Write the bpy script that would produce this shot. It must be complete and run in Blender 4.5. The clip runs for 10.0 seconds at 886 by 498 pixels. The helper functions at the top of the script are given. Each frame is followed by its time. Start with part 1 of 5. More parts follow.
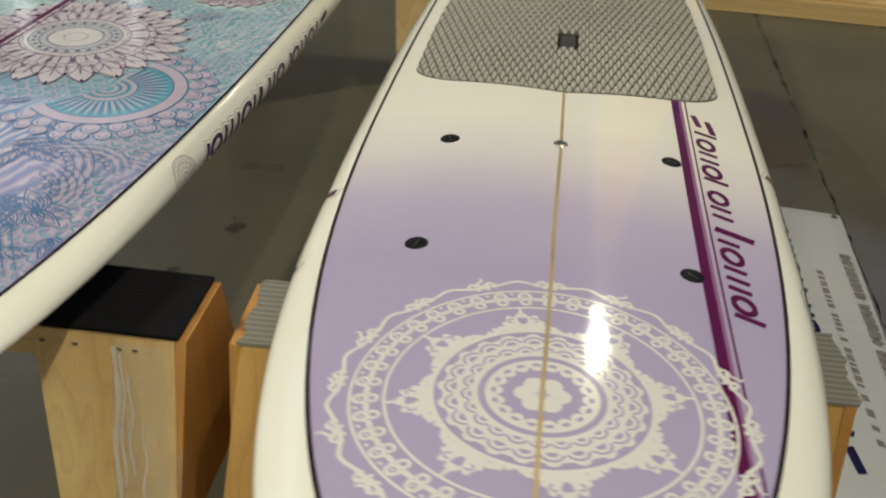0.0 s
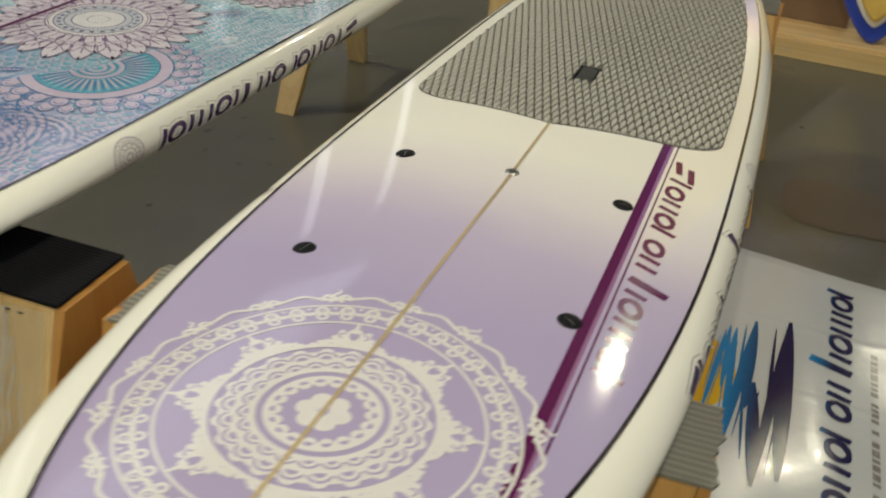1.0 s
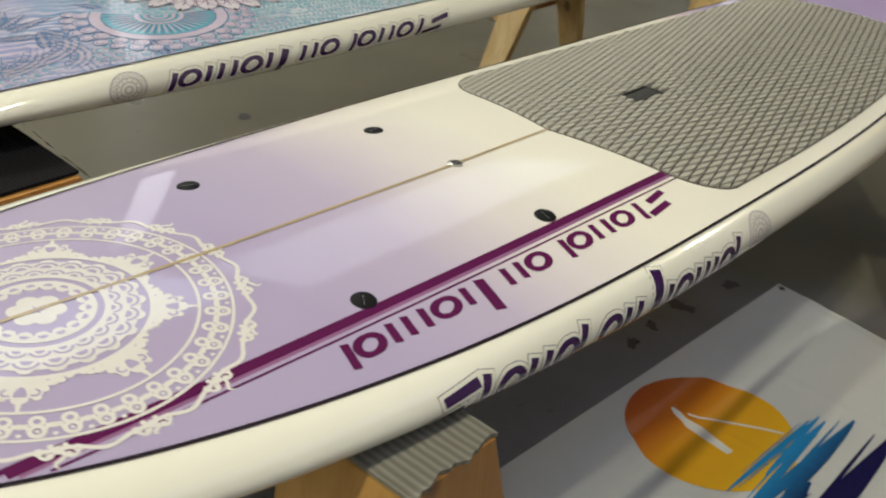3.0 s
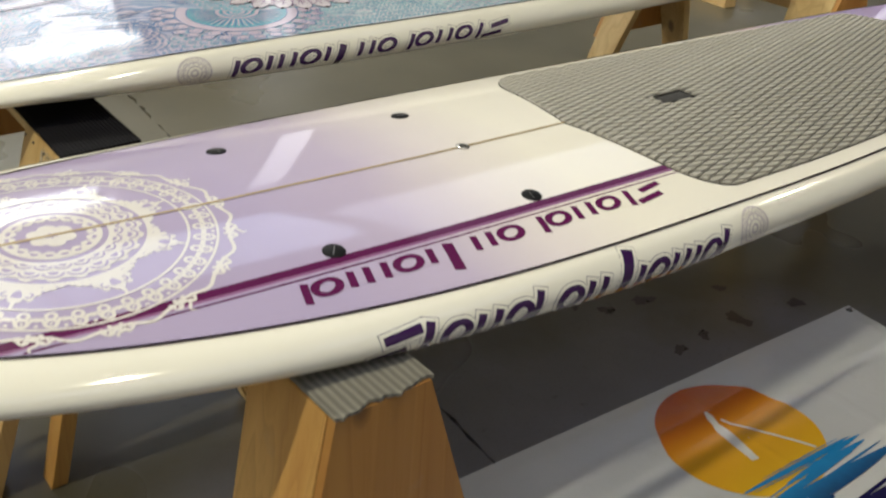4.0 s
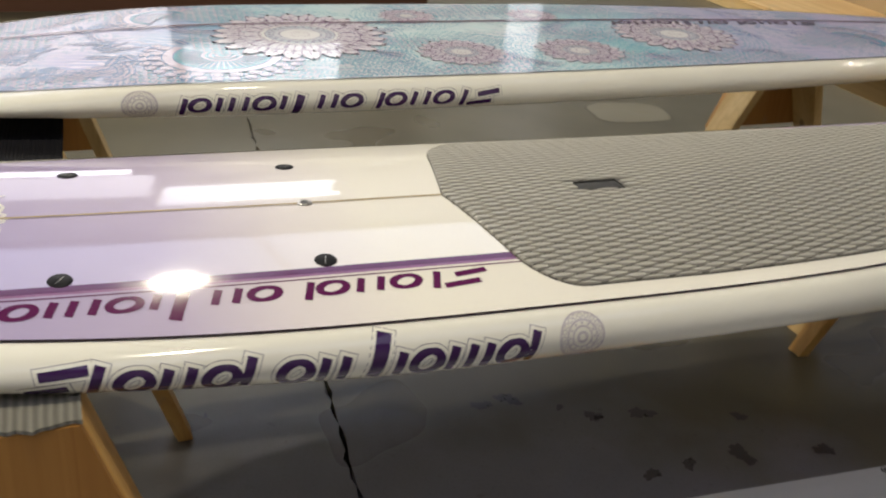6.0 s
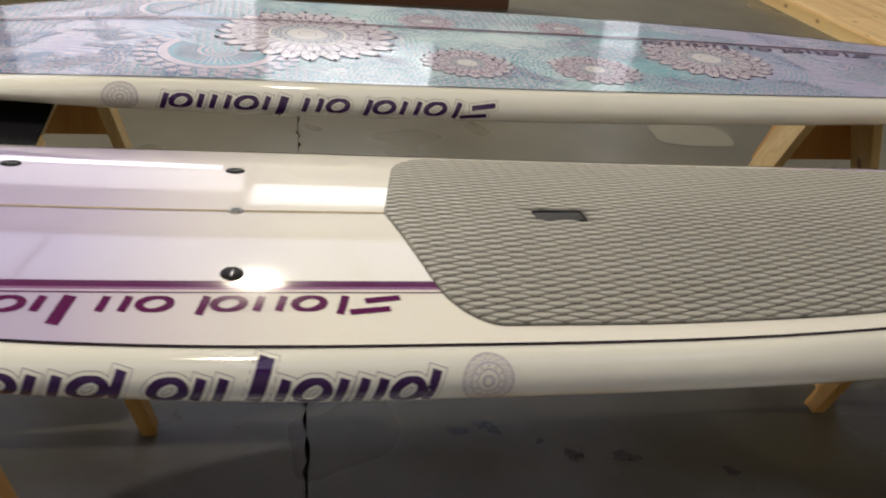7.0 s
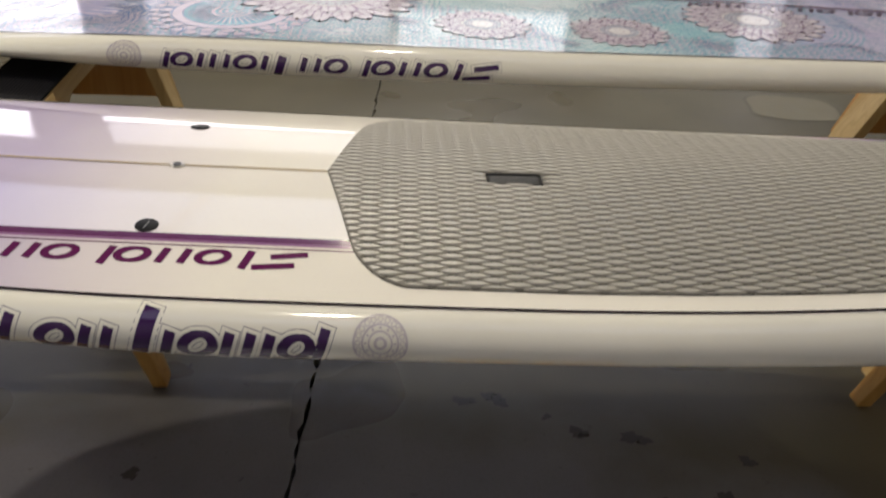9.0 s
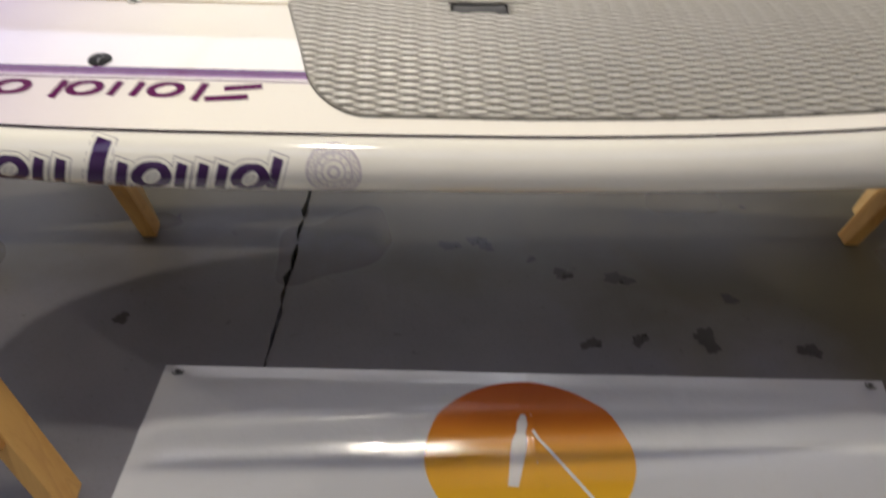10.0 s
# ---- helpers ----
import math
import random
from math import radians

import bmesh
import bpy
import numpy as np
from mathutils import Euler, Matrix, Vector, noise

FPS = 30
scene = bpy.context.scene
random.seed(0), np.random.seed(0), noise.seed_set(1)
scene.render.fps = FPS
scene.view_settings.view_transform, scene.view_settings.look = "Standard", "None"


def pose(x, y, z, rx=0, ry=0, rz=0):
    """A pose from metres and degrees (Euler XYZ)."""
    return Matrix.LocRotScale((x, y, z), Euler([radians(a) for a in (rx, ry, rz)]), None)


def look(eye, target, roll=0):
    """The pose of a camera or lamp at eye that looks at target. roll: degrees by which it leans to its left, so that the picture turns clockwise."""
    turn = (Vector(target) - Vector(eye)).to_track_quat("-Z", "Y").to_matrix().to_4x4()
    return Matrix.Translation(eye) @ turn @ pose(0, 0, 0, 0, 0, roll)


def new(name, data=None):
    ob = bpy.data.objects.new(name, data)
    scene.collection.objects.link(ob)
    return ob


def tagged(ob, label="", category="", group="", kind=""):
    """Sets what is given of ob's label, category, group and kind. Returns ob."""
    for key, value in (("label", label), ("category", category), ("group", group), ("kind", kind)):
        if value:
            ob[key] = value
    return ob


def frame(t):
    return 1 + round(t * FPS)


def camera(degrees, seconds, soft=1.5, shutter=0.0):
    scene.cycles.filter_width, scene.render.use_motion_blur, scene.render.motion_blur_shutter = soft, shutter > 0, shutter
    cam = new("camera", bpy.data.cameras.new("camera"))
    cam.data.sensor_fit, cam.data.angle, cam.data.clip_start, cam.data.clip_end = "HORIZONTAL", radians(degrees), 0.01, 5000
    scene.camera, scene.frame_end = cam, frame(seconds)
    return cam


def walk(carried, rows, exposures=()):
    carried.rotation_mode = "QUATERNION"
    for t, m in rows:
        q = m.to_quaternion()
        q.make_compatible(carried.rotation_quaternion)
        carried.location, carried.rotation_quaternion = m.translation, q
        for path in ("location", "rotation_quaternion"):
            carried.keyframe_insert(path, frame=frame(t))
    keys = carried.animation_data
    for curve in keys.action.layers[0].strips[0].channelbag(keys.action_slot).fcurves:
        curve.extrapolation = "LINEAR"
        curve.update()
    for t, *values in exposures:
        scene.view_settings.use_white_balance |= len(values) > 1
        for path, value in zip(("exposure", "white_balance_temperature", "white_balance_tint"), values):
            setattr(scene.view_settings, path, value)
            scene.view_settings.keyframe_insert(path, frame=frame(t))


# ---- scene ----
cam = camera(49.16, 10.0, soft=2.1, shutter=0.6)
PATH = [
    (0, (-0.0291, -0.8431, 1.5808), (-0.2039, 0.7495, 0.5596), 2.78),
    (0.5, (0.2043, -0.8550, 1.5764), (-0.1843, 0.7069, 0.5668), 2.37),
    (1, (0.3736, -0.7172, 1.5636), (-0.1396, 0.8221, 0.5751), 4.33),
    (1.5, (0.5809, -0.6582, 1.5418), (-0.1075, 0.8162, 0.5608), 4.18),
    (2, (0.7909, -0.6424, 1.5382), (-0.0596, 0.7555, 0.5724), 4.53),
    (2.5, (0.8640, -0.5197, 1.5157), (-0.1034, 0.8195, 0.5773), 4.00),
    (2.7, (0.8919, -0.4462, 1.5133), (-0.1071, 0.8544, 0.5539), 4.61),
    (3.8, (1.1888, -0.2712, 1.4870), (-0.0926, 0.7870, 0.5659), 3.03),
    (4, (1.2468, -0.2703, 1.5078), (-0.0490, 0.7568, 0.5719), 3.07),
    (4.5, (1.3003, -0.1230, 1.4890), (-0.0600, 0.8238, 0.5599), 1.94),
    (5, (1.3205, 0.1036, 1.4826), (-0.1171, 0.9578, 0.5805), 3.01),
    (5.2, (1.3616, 0.1824, 1.4817), (-0.1106, 0.9886, 0.5914), 2.95),
    (6.5, (1.5499, 0.5856, 1.4896), (-0.0905, 1.0747, 0.6652), 4.58),
    (7, (1.4960, 0.7361, 1.4997), (-0.1547, 1.1488, 0.6543), 5.59),
    (7.5, (1.5554, 0.8997, 1.5032), (-0.1240, 1.2188, 0.6738), 5.27),
    (8, (1.5966, 1.0143, 1.5175), (-0.0951, 1.2223, 0.6778), 3.93),
    (8.5, (1.5204, 1.0569, 1.4960), (-0.1588, 1.2118, 0.6206), 4.12),
    (9, (1.5078, 1.1002, 1.4797), (-0.1580, 1.2125, 0.5728), 2.88),
    (9.5, (1.5236, 1.1348, 1.4684), (-0.0697, 1.2018, 0.4354), 2.45),
    (10, (1.5352, 1.1953, 1.4317), (0.0068, 1.2651, 0.3052), 1.22),
]
EXPOSURES = [(0.0, -0.50, 6650, 1), (2.5, -0.27, 6600, 1), (4.5, -0.15, 6550, 5), (6.5, -0.30, 6600, 9), (8.0, -0.46, 6600, 11), (9.0, -0.42, 6600, 11), (9.5, -0.37, 6450, 12), (10.0, 0.0, 6400, 13)]
walk(cam, [(t, look(eye, target, roll)) for t, eye, target, roll in PATH], EXPOSURES)

# ---- world and lamps ----
world = bpy.data.worlds.new("hall_world")
world.use_nodes = True
world.node_tree.nodes["Background"].inputs[0].default_value = (0.5, 0.55, 0.6, 1)
world.node_tree.nodes["Background"].inputs[1].default_value = 0.02
scene.world = world

HALL = (-10.0, 9.0, -9.0, 14.0, 7.0)      # x0, x1, y0, y1, ceiling
LAMPS = [(-5.82, 1.24, 370.0), (1.15, 0.9, 130.0), (1.27, 9.1, 170.0), (0.0, -5.6, 370.0), (-6.0, -7.0, 250.0)]
LAMP_Z = 6.3


def lamp_light(x, y, power):
    data = bpy.data.lights.new("high_bay_light", "AREA")
    data.shape, data.size = "DISK", 0.22
    data.energy, data.color = power, (1.0, 0.92, 0.74)
    ob = new("high_bay_light", data)
    ob.matrix_world = pose(x, y, LAMP_Z - 0.04)
    return ob


for lx, ly, power in LAMPS:
    lamp_light(lx, ly, power)


# ---- materials ----
class Nodes:
    """A small builder for node materials."""

    def __init__(self, name):
        self.mat = bpy.data.materials.new(name)
        self.mat.use_nodes = True
        self.t = self.mat.node_tree
        self.bsdf = self.t.nodes["Principled BSDF"]
        self.co = self.t.nodes.new("ShaderNodeTexCoord").outputs["Object"]

    def node(self, kind, **inputs):
        n = self.t.nodes.new(kind)
        for key, value in inputs.items():
            self.put(n.inputs[key], value)
        return n

    def put(self, socket, value):
        if isinstance(value, bpy.types.NodeSocket):
            self.t.links.new(value, socket)
        else:
            socket.default_value = value

    def scaled(self, scale, rot=(0, 0, 0), loc=(0, 0, 0), co=None):
        n = self.node("ShaderNodeMapping", Vector=co or self.co)
        n.inputs["Scale"].default_value = scale
        n.inputs["Rotation"].default_value = rot
        n.inputs["Location"].default_value = loc
        return n.outputs[0]

    def noise(self, scale, detail=4.0, rough=0.55, co=None, distort=0.0):
        n = self.node("ShaderNodeTexNoise", Scale=scale, Detail=detail, Roughness=rough, Distortion=distort)
        self.t.links.new(co or self.co, n.inputs["Vector"])
        return n.outputs["Fac"]

    def ramp(self, fac, stops, smooth=False):
        n = self.node("ShaderNodeValToRGB")
        self.t.links.new(fac, n.inputs[0])
        el = n.color_ramp.elements
        while len(el) < len(stops):
            el.new(0.5)
        for e, (p, c) in zip(el, stops):
            e.position = p
            e.color = (c, c, c, 1) if isinstance(c, (int, float)) else (*c, 1)
        if smooth:
            n.color_ramp.interpolation = "EASE"
        return n.outputs[0]

    def mix(self, a, b, fac, mode="MIX"):
        n = self.t.nodes.new("ShaderNodeMix")
        n.data_type, n.blend_type = "RGBA", mode
        self.put(n.inputs[0], fac)
        for sock, v in ((n.inputs[6], a), (n.inputs[7], b)):
            self.put(sock, v if isinstance(v, bpy.types.NodeSocket) else (*v, 1))
        return n.outputs[2]

    def math(self, op, a, b=0.0, c=0.0):
        n = self.t.nodes.new("ShaderNodeMath")
        n.operation = op
        for sock, v in zip(n.inputs, (a, b, c)):
            self.put(sock, v)
        return n.outputs[0]

    def axis(self, name):
        n = self.node("ShaderNodeSeparateXYZ", Vector=self.co)
        return n.outputs[name]

    def bump(self, height, strength=0.3, distance=0.002):
        n = self.node("ShaderNodeBump", Height=height, Strength=strength, Distance=distance)
        self.t.links.new(n.outputs[0], self.bsdf.inputs["Normal"])

    def finish(self, colour, rough=0.5, metal=0.0, coat=0.0, spec=0.5):
        b = self.bsdf.inputs
        self.put(b["Base Color"], colour if isinstance(colour, bpy.types.NodeSocket) else (*colour, 1))
        self.put(b["Roughness"], rough)
        b["Metallic"].default_value = metal
        b["Coat Weight"].default_value = coat
        b["Coat Roughness"].default_value = 0.03
        b["Specular IOR Level"].default_value = spec
        return self.mat


def soft_paint(name, colour, rough=0.5, vary=0.06, scale=30.0, metal=0.0, coat=0.0, spec=0.5):
    n = Nodes(name)
    dark = tuple(c * (1 - 2 * vary) for c in colour)
    fac = n.ramp(n.noise(scale, 5.0), [(0.3, 0.0), (0.7, 1.0)])
    big = n.ramp(n.noise(scale * 0.12, 3.0), [(0.3, 0.0), (0.75, 1.0)])
    col = n.mix(n.mix(dark, colour, fac), tuple(min(1, c * (1 + vary)) for c in colour), big)
    r = n.math("MULTIPLY_ADD", fac, 0.3 * rough, 0.85 * rough)
    return n.finish(col, r, metal, coat, spec)


def gloss_white():
    n = Nodes("gloss_white_lacquer")
    col = n.mix((0.86, 0.83, 0.72), (0.92, 0.895, 0.80), n.noise(3.0, 3.0))
    scuff = n.ramp(n.noise(60.0, 6.0, 0.7), [(0.62, 0.0), (0.80, 1.0)])
    col = n.mix(col, (0.70, 0.66, 0.58), n.math("MULTIPLY", scuff, 0.25))
    n.bump(n.noise(6.0, 2.0), 0.05, 0.002)
    return n.finish(col, n.math("MULTIPLY_ADD", scuff, 0.15, 0.10), coat=0.5)


def lilac_deck():
    n = Nodes("lilac_fade_lacquer")
    y = n.axis("Y")
    wob = n.math("MULTIPLY_ADD", n.noise(2.2, 3.0), 0.16, n.math("ADD", y, -0.08))
    white, lilac, pink = (0.86, 0.82, 0.73), (0.44, 0.375, 0.56), (0.70, 0.54, 0.62)
    fac = n.math("DIVIDE", n.math("ADD", wob, 1.6), 3.2)
    col = n.ramp(fac, [(0.0, lilac), (0.235, lilac), (0.30, (0.52, 0.45, 0.60)), (0.355, (0.74, 0.68, 0.69)), (0.415, white), (0.725, white), (0.762, pink), (0.795, lilac), (0.91, (0.42, 0.31, 0.56))])
    grain = n.noise(180.0, 3.0)
    col = n.mix(col, (0.45, 0.36, 0.50), n.math("MULTIPLY", n.ramp(grain, [(0.5, 0.0), (0.9, 1.0)]), 0.06))
    n.bump(n.noise(3.0, 2.0, 0.5, n.scaled((3.0, 1.0, 1.0))), 0.06, 0.002)
    return n.finish(col, 0.06, spec=0.65)


def water_deck():
    """Aqua and violet washes under fine drawn lines."""
    n = Nodes("watercolour_lacquer")
    y = n.math("MULTIPLY_ADD", n.noise(2.6, 4.0), 0.5, n.math("ADD", n.axis("Y"), -0.25))
    fac = n.math("DIVIDE", n.math("ADD", y, 1.6), 3.2)
    violet, blue, teal, pale = (0.32, 0.30, 0.50), (0.20, 0.32, 0.52), (0.28, 0.52, 0.58), (0.54, 0.69, 0.71)
    base = n.ramp(fac, [(0.0, (0.42, 0.36, 0.56)), (0.12, violet), (0.26, violet), (0.32, blue), (0.38, teal), (0.46, pale), (0.62, pale), (0.70, teal), (0.78, (0.40, 0.40, 0.58)), (1.0, (0.42, 0.36, 0.56))])
    wash = n.ramp(n.noise(4.0, 6.0, 0.6), [(0.40, 0.0), (0.66, 1.0)])
    col = n.mix(base, (0.60, 0.56, 0.62), n.math("MULTIPLY", wash, 0.45))
    pool = n.ramp(n.noise(6.0, 5.0, 0.6, n.scaled((1, 1, 1), loc=(4.0, 1.0, 2.0))), [(0.52, 0.0), (0.70, 1.0)])
    col = n.mix(col, (0.10, 0.27, 0.42), n.math("MULTIPLY", pool, 0.42))
    # flowing brush lines
    wave = n.node("ShaderNodeTexWave", Scale=13.0, Distortion=9.0, Detail=2.5)
    wave.inputs["Detail Scale"].default_value = 1.4
    n.t.links.new(n.scaled((1.0, 0.6, 1.0), rot=(0, 0, 0.5)), wave.inputs["Vector"])
    light = n.ramp(wave.outputs["Fac"], [(0.66, 0.0), (0.80, 1.0)])
    dark = n.ramp(wave.outputs["Fac"], [(0.06, 1.0), (0.16, 0.0)])
    here = n.ramp(n.noise(3.0, 2.0), [(0.42, 0.15), (0.60, 1.0)])
    col = n.mix(col, (0.64, 0.56, 0.66), n.math("MULTIPLY", n.math("MULTIPLY", light, here), 0.75))
    col = n.mix(col, (0.09, 0.20, 0.40), n.math("MULTIPLY", n.math("MULTIPLY", dark, here), 0.6))
    # small drawn rings and beads
    dots = n.node("ShaderNodeTexVoronoi", Scale=52.0)
    n.t.links.new(n.co, dots.inputs["Vector"])
    ring = n.ramp(dots.outputs["Distance"], [(0.24, 0.0), (0.31, 1.0), (0.40, 1.0), (0.46, 0.0)])
    heart = n.ramp(dots.outputs["Distance"], [(0.08, 1.0), (0.15, 0.0)])
    zone = n.ramp(n.noise(4.0, 2.0), [(0.44, 0.0), (0.54, 1.0)])
    col = n.mix(col, (0.10, 0.24, 0.36), n.math("MULTIPLY", n.math("MULTIPLY", ring, zone), 0.55))
    col = n.mix(col, (0.70, 0.68, 0.70), n.math("MULTIPLY", n.math("MULTIPLY", heart, zone), 0.6))
    n.bump(n.noise(3.0, 2.0, 0.5, n.scaled((3.0, 1.0, 1.0))), 0.08, 0.002)
    return n.finish(col, 0.065, spec=0.65)


def pine(name, axis, tone=(1.0, 1.0, 1.0)):
    n = Nodes(name)
    stretch = [9.0, 9.0, 9.0]
    stretch[axis] = 0.22
    rnd = n.node("ShaderNodeObjectInfo").outputs["Random"]
    shift = n.node("ShaderNodeCombineXYZ", X=n.math("MULTIPLY", rnd, 7.0), Y=n.math("MULTIPLY", rnd, 13.0), Z=n.math("MULTIPLY", rnd, 5.0)).outputs[0]
    moved = n.node("ShaderNodeVectorMath")
    n.t.links.new(n.co, moved.inputs[0])
    n.t.links.new(shift, moved.inputs[1])
    co = n.scaled(tuple(stretch), co=moved.outputs[0])
    bands = n.noise(1.1, 2.0, 0.45, co, 0.35)
    rings = n.math("FRACT", n.math("MULTIPLY", bands, 9.0))
    lines = n.ramp(rings, [(0.0, 0.0), (0.55, 0.25), (0.92, 1.0), (1.0, 0.1)])
    fine = n.noise(14.0, 5.0, 0.7, co)
    light = tuple(c * k for c, k in zip((0.74, 0.555, 0.265), tone))
    mid = tuple(c * k for c, k in zip((0.58, 0.385, 0.155), tone))
    dark = tuple(c * k for c, k in zip((0.33, 0.16, 0.05), tone))
    col = n.mix(light, mid, n.ramp(bands, [(0.35, 0.0), (0.65, 1.0)]))
    col = n.mix(col, dark, n.math("MULTIPLY", lines, 0.22))
    col = n.mix(col, dark, n.math("MULTIPLY", n.ramp(fine, [(0.5, 0.0), (0.8, 1.0)]), 0.25))
    knots = n.node("ShaderNodeTexVoronoi", Scale=3.2)
    kscale = [1.6, 1.6, 1.6]
    kscale[axis] = 0.8
    n.t.links.new(n.scaled(tuple(kscale), co=moved.outputs[0]), knots.inputs["Vector"])
    spot = n.ramp(knots.outputs["Distance"], [(0.05, 1.0), (0.10, 0.0)])
    col = n.mix(col, (0.14, 0.06, 0.02), n.math("MULTIPLY", spot, 0.8))
    stain = n.ramp(n.noise(7.0, 5.0, 0.6), [(0.60, 0.0), (0.72, 1.0)])
    col = n.mix(col, (0.42, 0.36, 0.28), n.math("MULTIPLY", stain, 0.3))
    n.bump(n.math("ADD", lines, fine), 0.25, 0.001)
    return n.finish(col, n.math("MULTIPLY_ADD", fine, 0.2, 0.42))


def concrete():
    n = Nodes("stained_concrete")
    big = n.noise(0.7, 5.0, 0.55)
    mid = n.noise(3.2, 3.0, 0.5)
    fine = n.noise(110.0, 4.0, 0.7)
    col = n.mix((0.082, 0.074, 0.050), (0.128, 0.116, 0.080), n.ramp(big, [(0.25, 0.0), (0.75, 1.0)]))
    col = n.mix(col, (0.150, 0.137, 0.100), n.math("MULTIPLY", n.ramp(mid, [(0.35, 0.0), (0.85, 1.0)]), 0.30))
    damp = n.noise(1.7, 4.0, 0.55, n.scaled((1, 1, 1), loc=(3.1, 8.2, 0)))
    col = n.mix(col, (0.048, 0.045, 0.040), n.math("MULTIPLY", n.ramp(damp, [(0.45, 0.0), (0.85, 1.0)]), 0.45))
    # the near floor's bluish light put into its colour, with a ragged edge
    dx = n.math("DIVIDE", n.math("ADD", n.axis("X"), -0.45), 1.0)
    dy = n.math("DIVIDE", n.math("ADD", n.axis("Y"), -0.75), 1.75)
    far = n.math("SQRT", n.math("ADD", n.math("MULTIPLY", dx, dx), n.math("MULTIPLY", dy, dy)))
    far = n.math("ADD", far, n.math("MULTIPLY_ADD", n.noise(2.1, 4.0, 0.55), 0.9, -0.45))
    blue_cast = n.ramp(far, [(0.70, 1.0), (1.05, 0.0)])
    col = n.mix(col, n.mix((0.125, 0.123, 0.142), (0.205, 0.200, 0.228), n.noise(3.4, 4.0, 0.6)), n.math("MULTIPLY", blue_cast, 0.85))
    specks = n.ramp(n.noise(26.0, 3.0, 0.6), [(0.66, 0.0), (0.74, 1.0)])
    col = n.mix(col, (0.045, 0.042, 0.036), n.math("MULTIPLY", specks, 0.4))
    col = n.mix(col, (0.07, 0.066, 0.056), n.math("MULTIPLY", n.ramp(fine, [(0.5, 0.0), (0.8, 1.0)]), 0.3))
    n.bump(fine, 0.05, 0.001)
    worn = n.noise(1.9, 2.0, 0.5, n.scaled((1, 1, 1), loc=(7.0, 2.0, 0)))
    return n.finish(col, n.ramp(worn, [(0.25, 0.25), (0.75, 0.37)]), spec=0.38)


def plaster(name, colour):
    n = Nodes(name)
    col = n.mix(tuple(c * 0.85 for c in colour), colour, n.noise(0.8, 5.0))
    col = n.mix(col, tuple(c * 0.7 for c in colour), n.math("MULTIPLY", n.ramp(n.noise(9.0, 5.0), [(0.55, 0.0), (0.8, 1.0)]), 0.3))
    n.bump(n.noise(40.0, 4.0), 0.15, 0.003)
    return n.finish(col, 0.8)


def fabric(name, colour, pitch, axis):
    n = Nodes(name)
    wave = n.node("ShaderNodeTexWave", Scale=pitch, Distortion=0.6)
    wave.bands_direction = axis
    n.t.links.new(n.co, wave.inputs["Vector"])
    fuzz = n.noise(300.0, 3.0, 0.7)
    col = n.mix(tuple(c * 0.55 for c in colour), colour, wave.outputs["Fac"])
    col = n.mix(col, tuple(c * 0.6 for c in colour), n.math("MULTIPLY", fuzz, 0.6))
    n.bump(n.math("MULTIPLY_ADD", fuzz, 0.5, wave.outputs["Fac"]), 0.6, 0.002)
    return n.finish(col, 0.92, spec=0.2)


def foam():
    n = Nodes("grey_beige_foam")
    col = n.mix((0.41, 0.392, 0.342), (0.48, 0.46, 0.40), n.noise(6.0, 4.0))
    col = n.mix(col, (0.30, 0.28, 0.235), n.math("MULTIPLY", n.noise(240.0, 3.0, 0.7), 0.4))
    n.bump(n.noise(400.0, 3.0), 0.2, 0.0006)
    return n.finish(col, 0.40, spec=0.55)


def sun_print():
    n = Nodes("sun_print_vinyl")
    x = n.axis("X")
    col = n.ramp(n.math("MULTIPLY", n.math("ADD", x, -0.02), 1.6), [(0.10, (0.40, 0.06, 0.012)), (0.27, (0.52, 0.13, 0.014)), (0.42, (0.68, 0.33, 0.015)), (0.7, (0.76, 0.45, 0.02))])
    col = n.mix(col, (0.66, 0.28, 0.03), n.math("MULTIPLY", n.noise(25.0, 4.0), 0.15))
    return n.finish(col, 0.22)


def ink_fade(name, a, b, x0, x1, rough=0.22):
    n = Nodes(name)
    fac = n.math("DIVIDE", n.math("ADD", n.axis("X"), -x0), x1 - x0)
    fac = n.math("MULTIPLY_ADD", n.noise(40.0, 3.0), 0.2, n.math("ADD", fac, -0.1))
    return n.finish(n.ramp(fac, [(0.0, a), (1.0, b)]), rough, spec=0.25)


def vinyl():
    n = Nodes("white_banner_vinyl")
    col = n.mix((0.51, 0.515, 0.52), (0.59, 0.59, 0.585), n.noise(3.0, 4.0))
    col = n.mix(col, (0.43, 0.41, 0.38), n.math("MULTIPLY", n.ramp(n.noise(12.0, 5.0, 0.7), [(0.58, 0.0), (0.8, 1.0)]), 0.3))
    n.bump(n.math("MULTIPLY_ADD", n.noise(14.0, 4.0, 0.55), 1.0, n.noise(4.0, 3.0)), 0.35, 0.006)
    return n.finish(col, 0.23, coat=0.12)


def glow(name, colour, strength):
    n = Nodes(name)
    n.bsdf.inputs["Emission Color"].default_value = (*colour, 1)
    n.bsdf.inputs["Emission Strength"].default_value = strength
    return n.finish((0.8, 0.8, 0.8), 0.6)


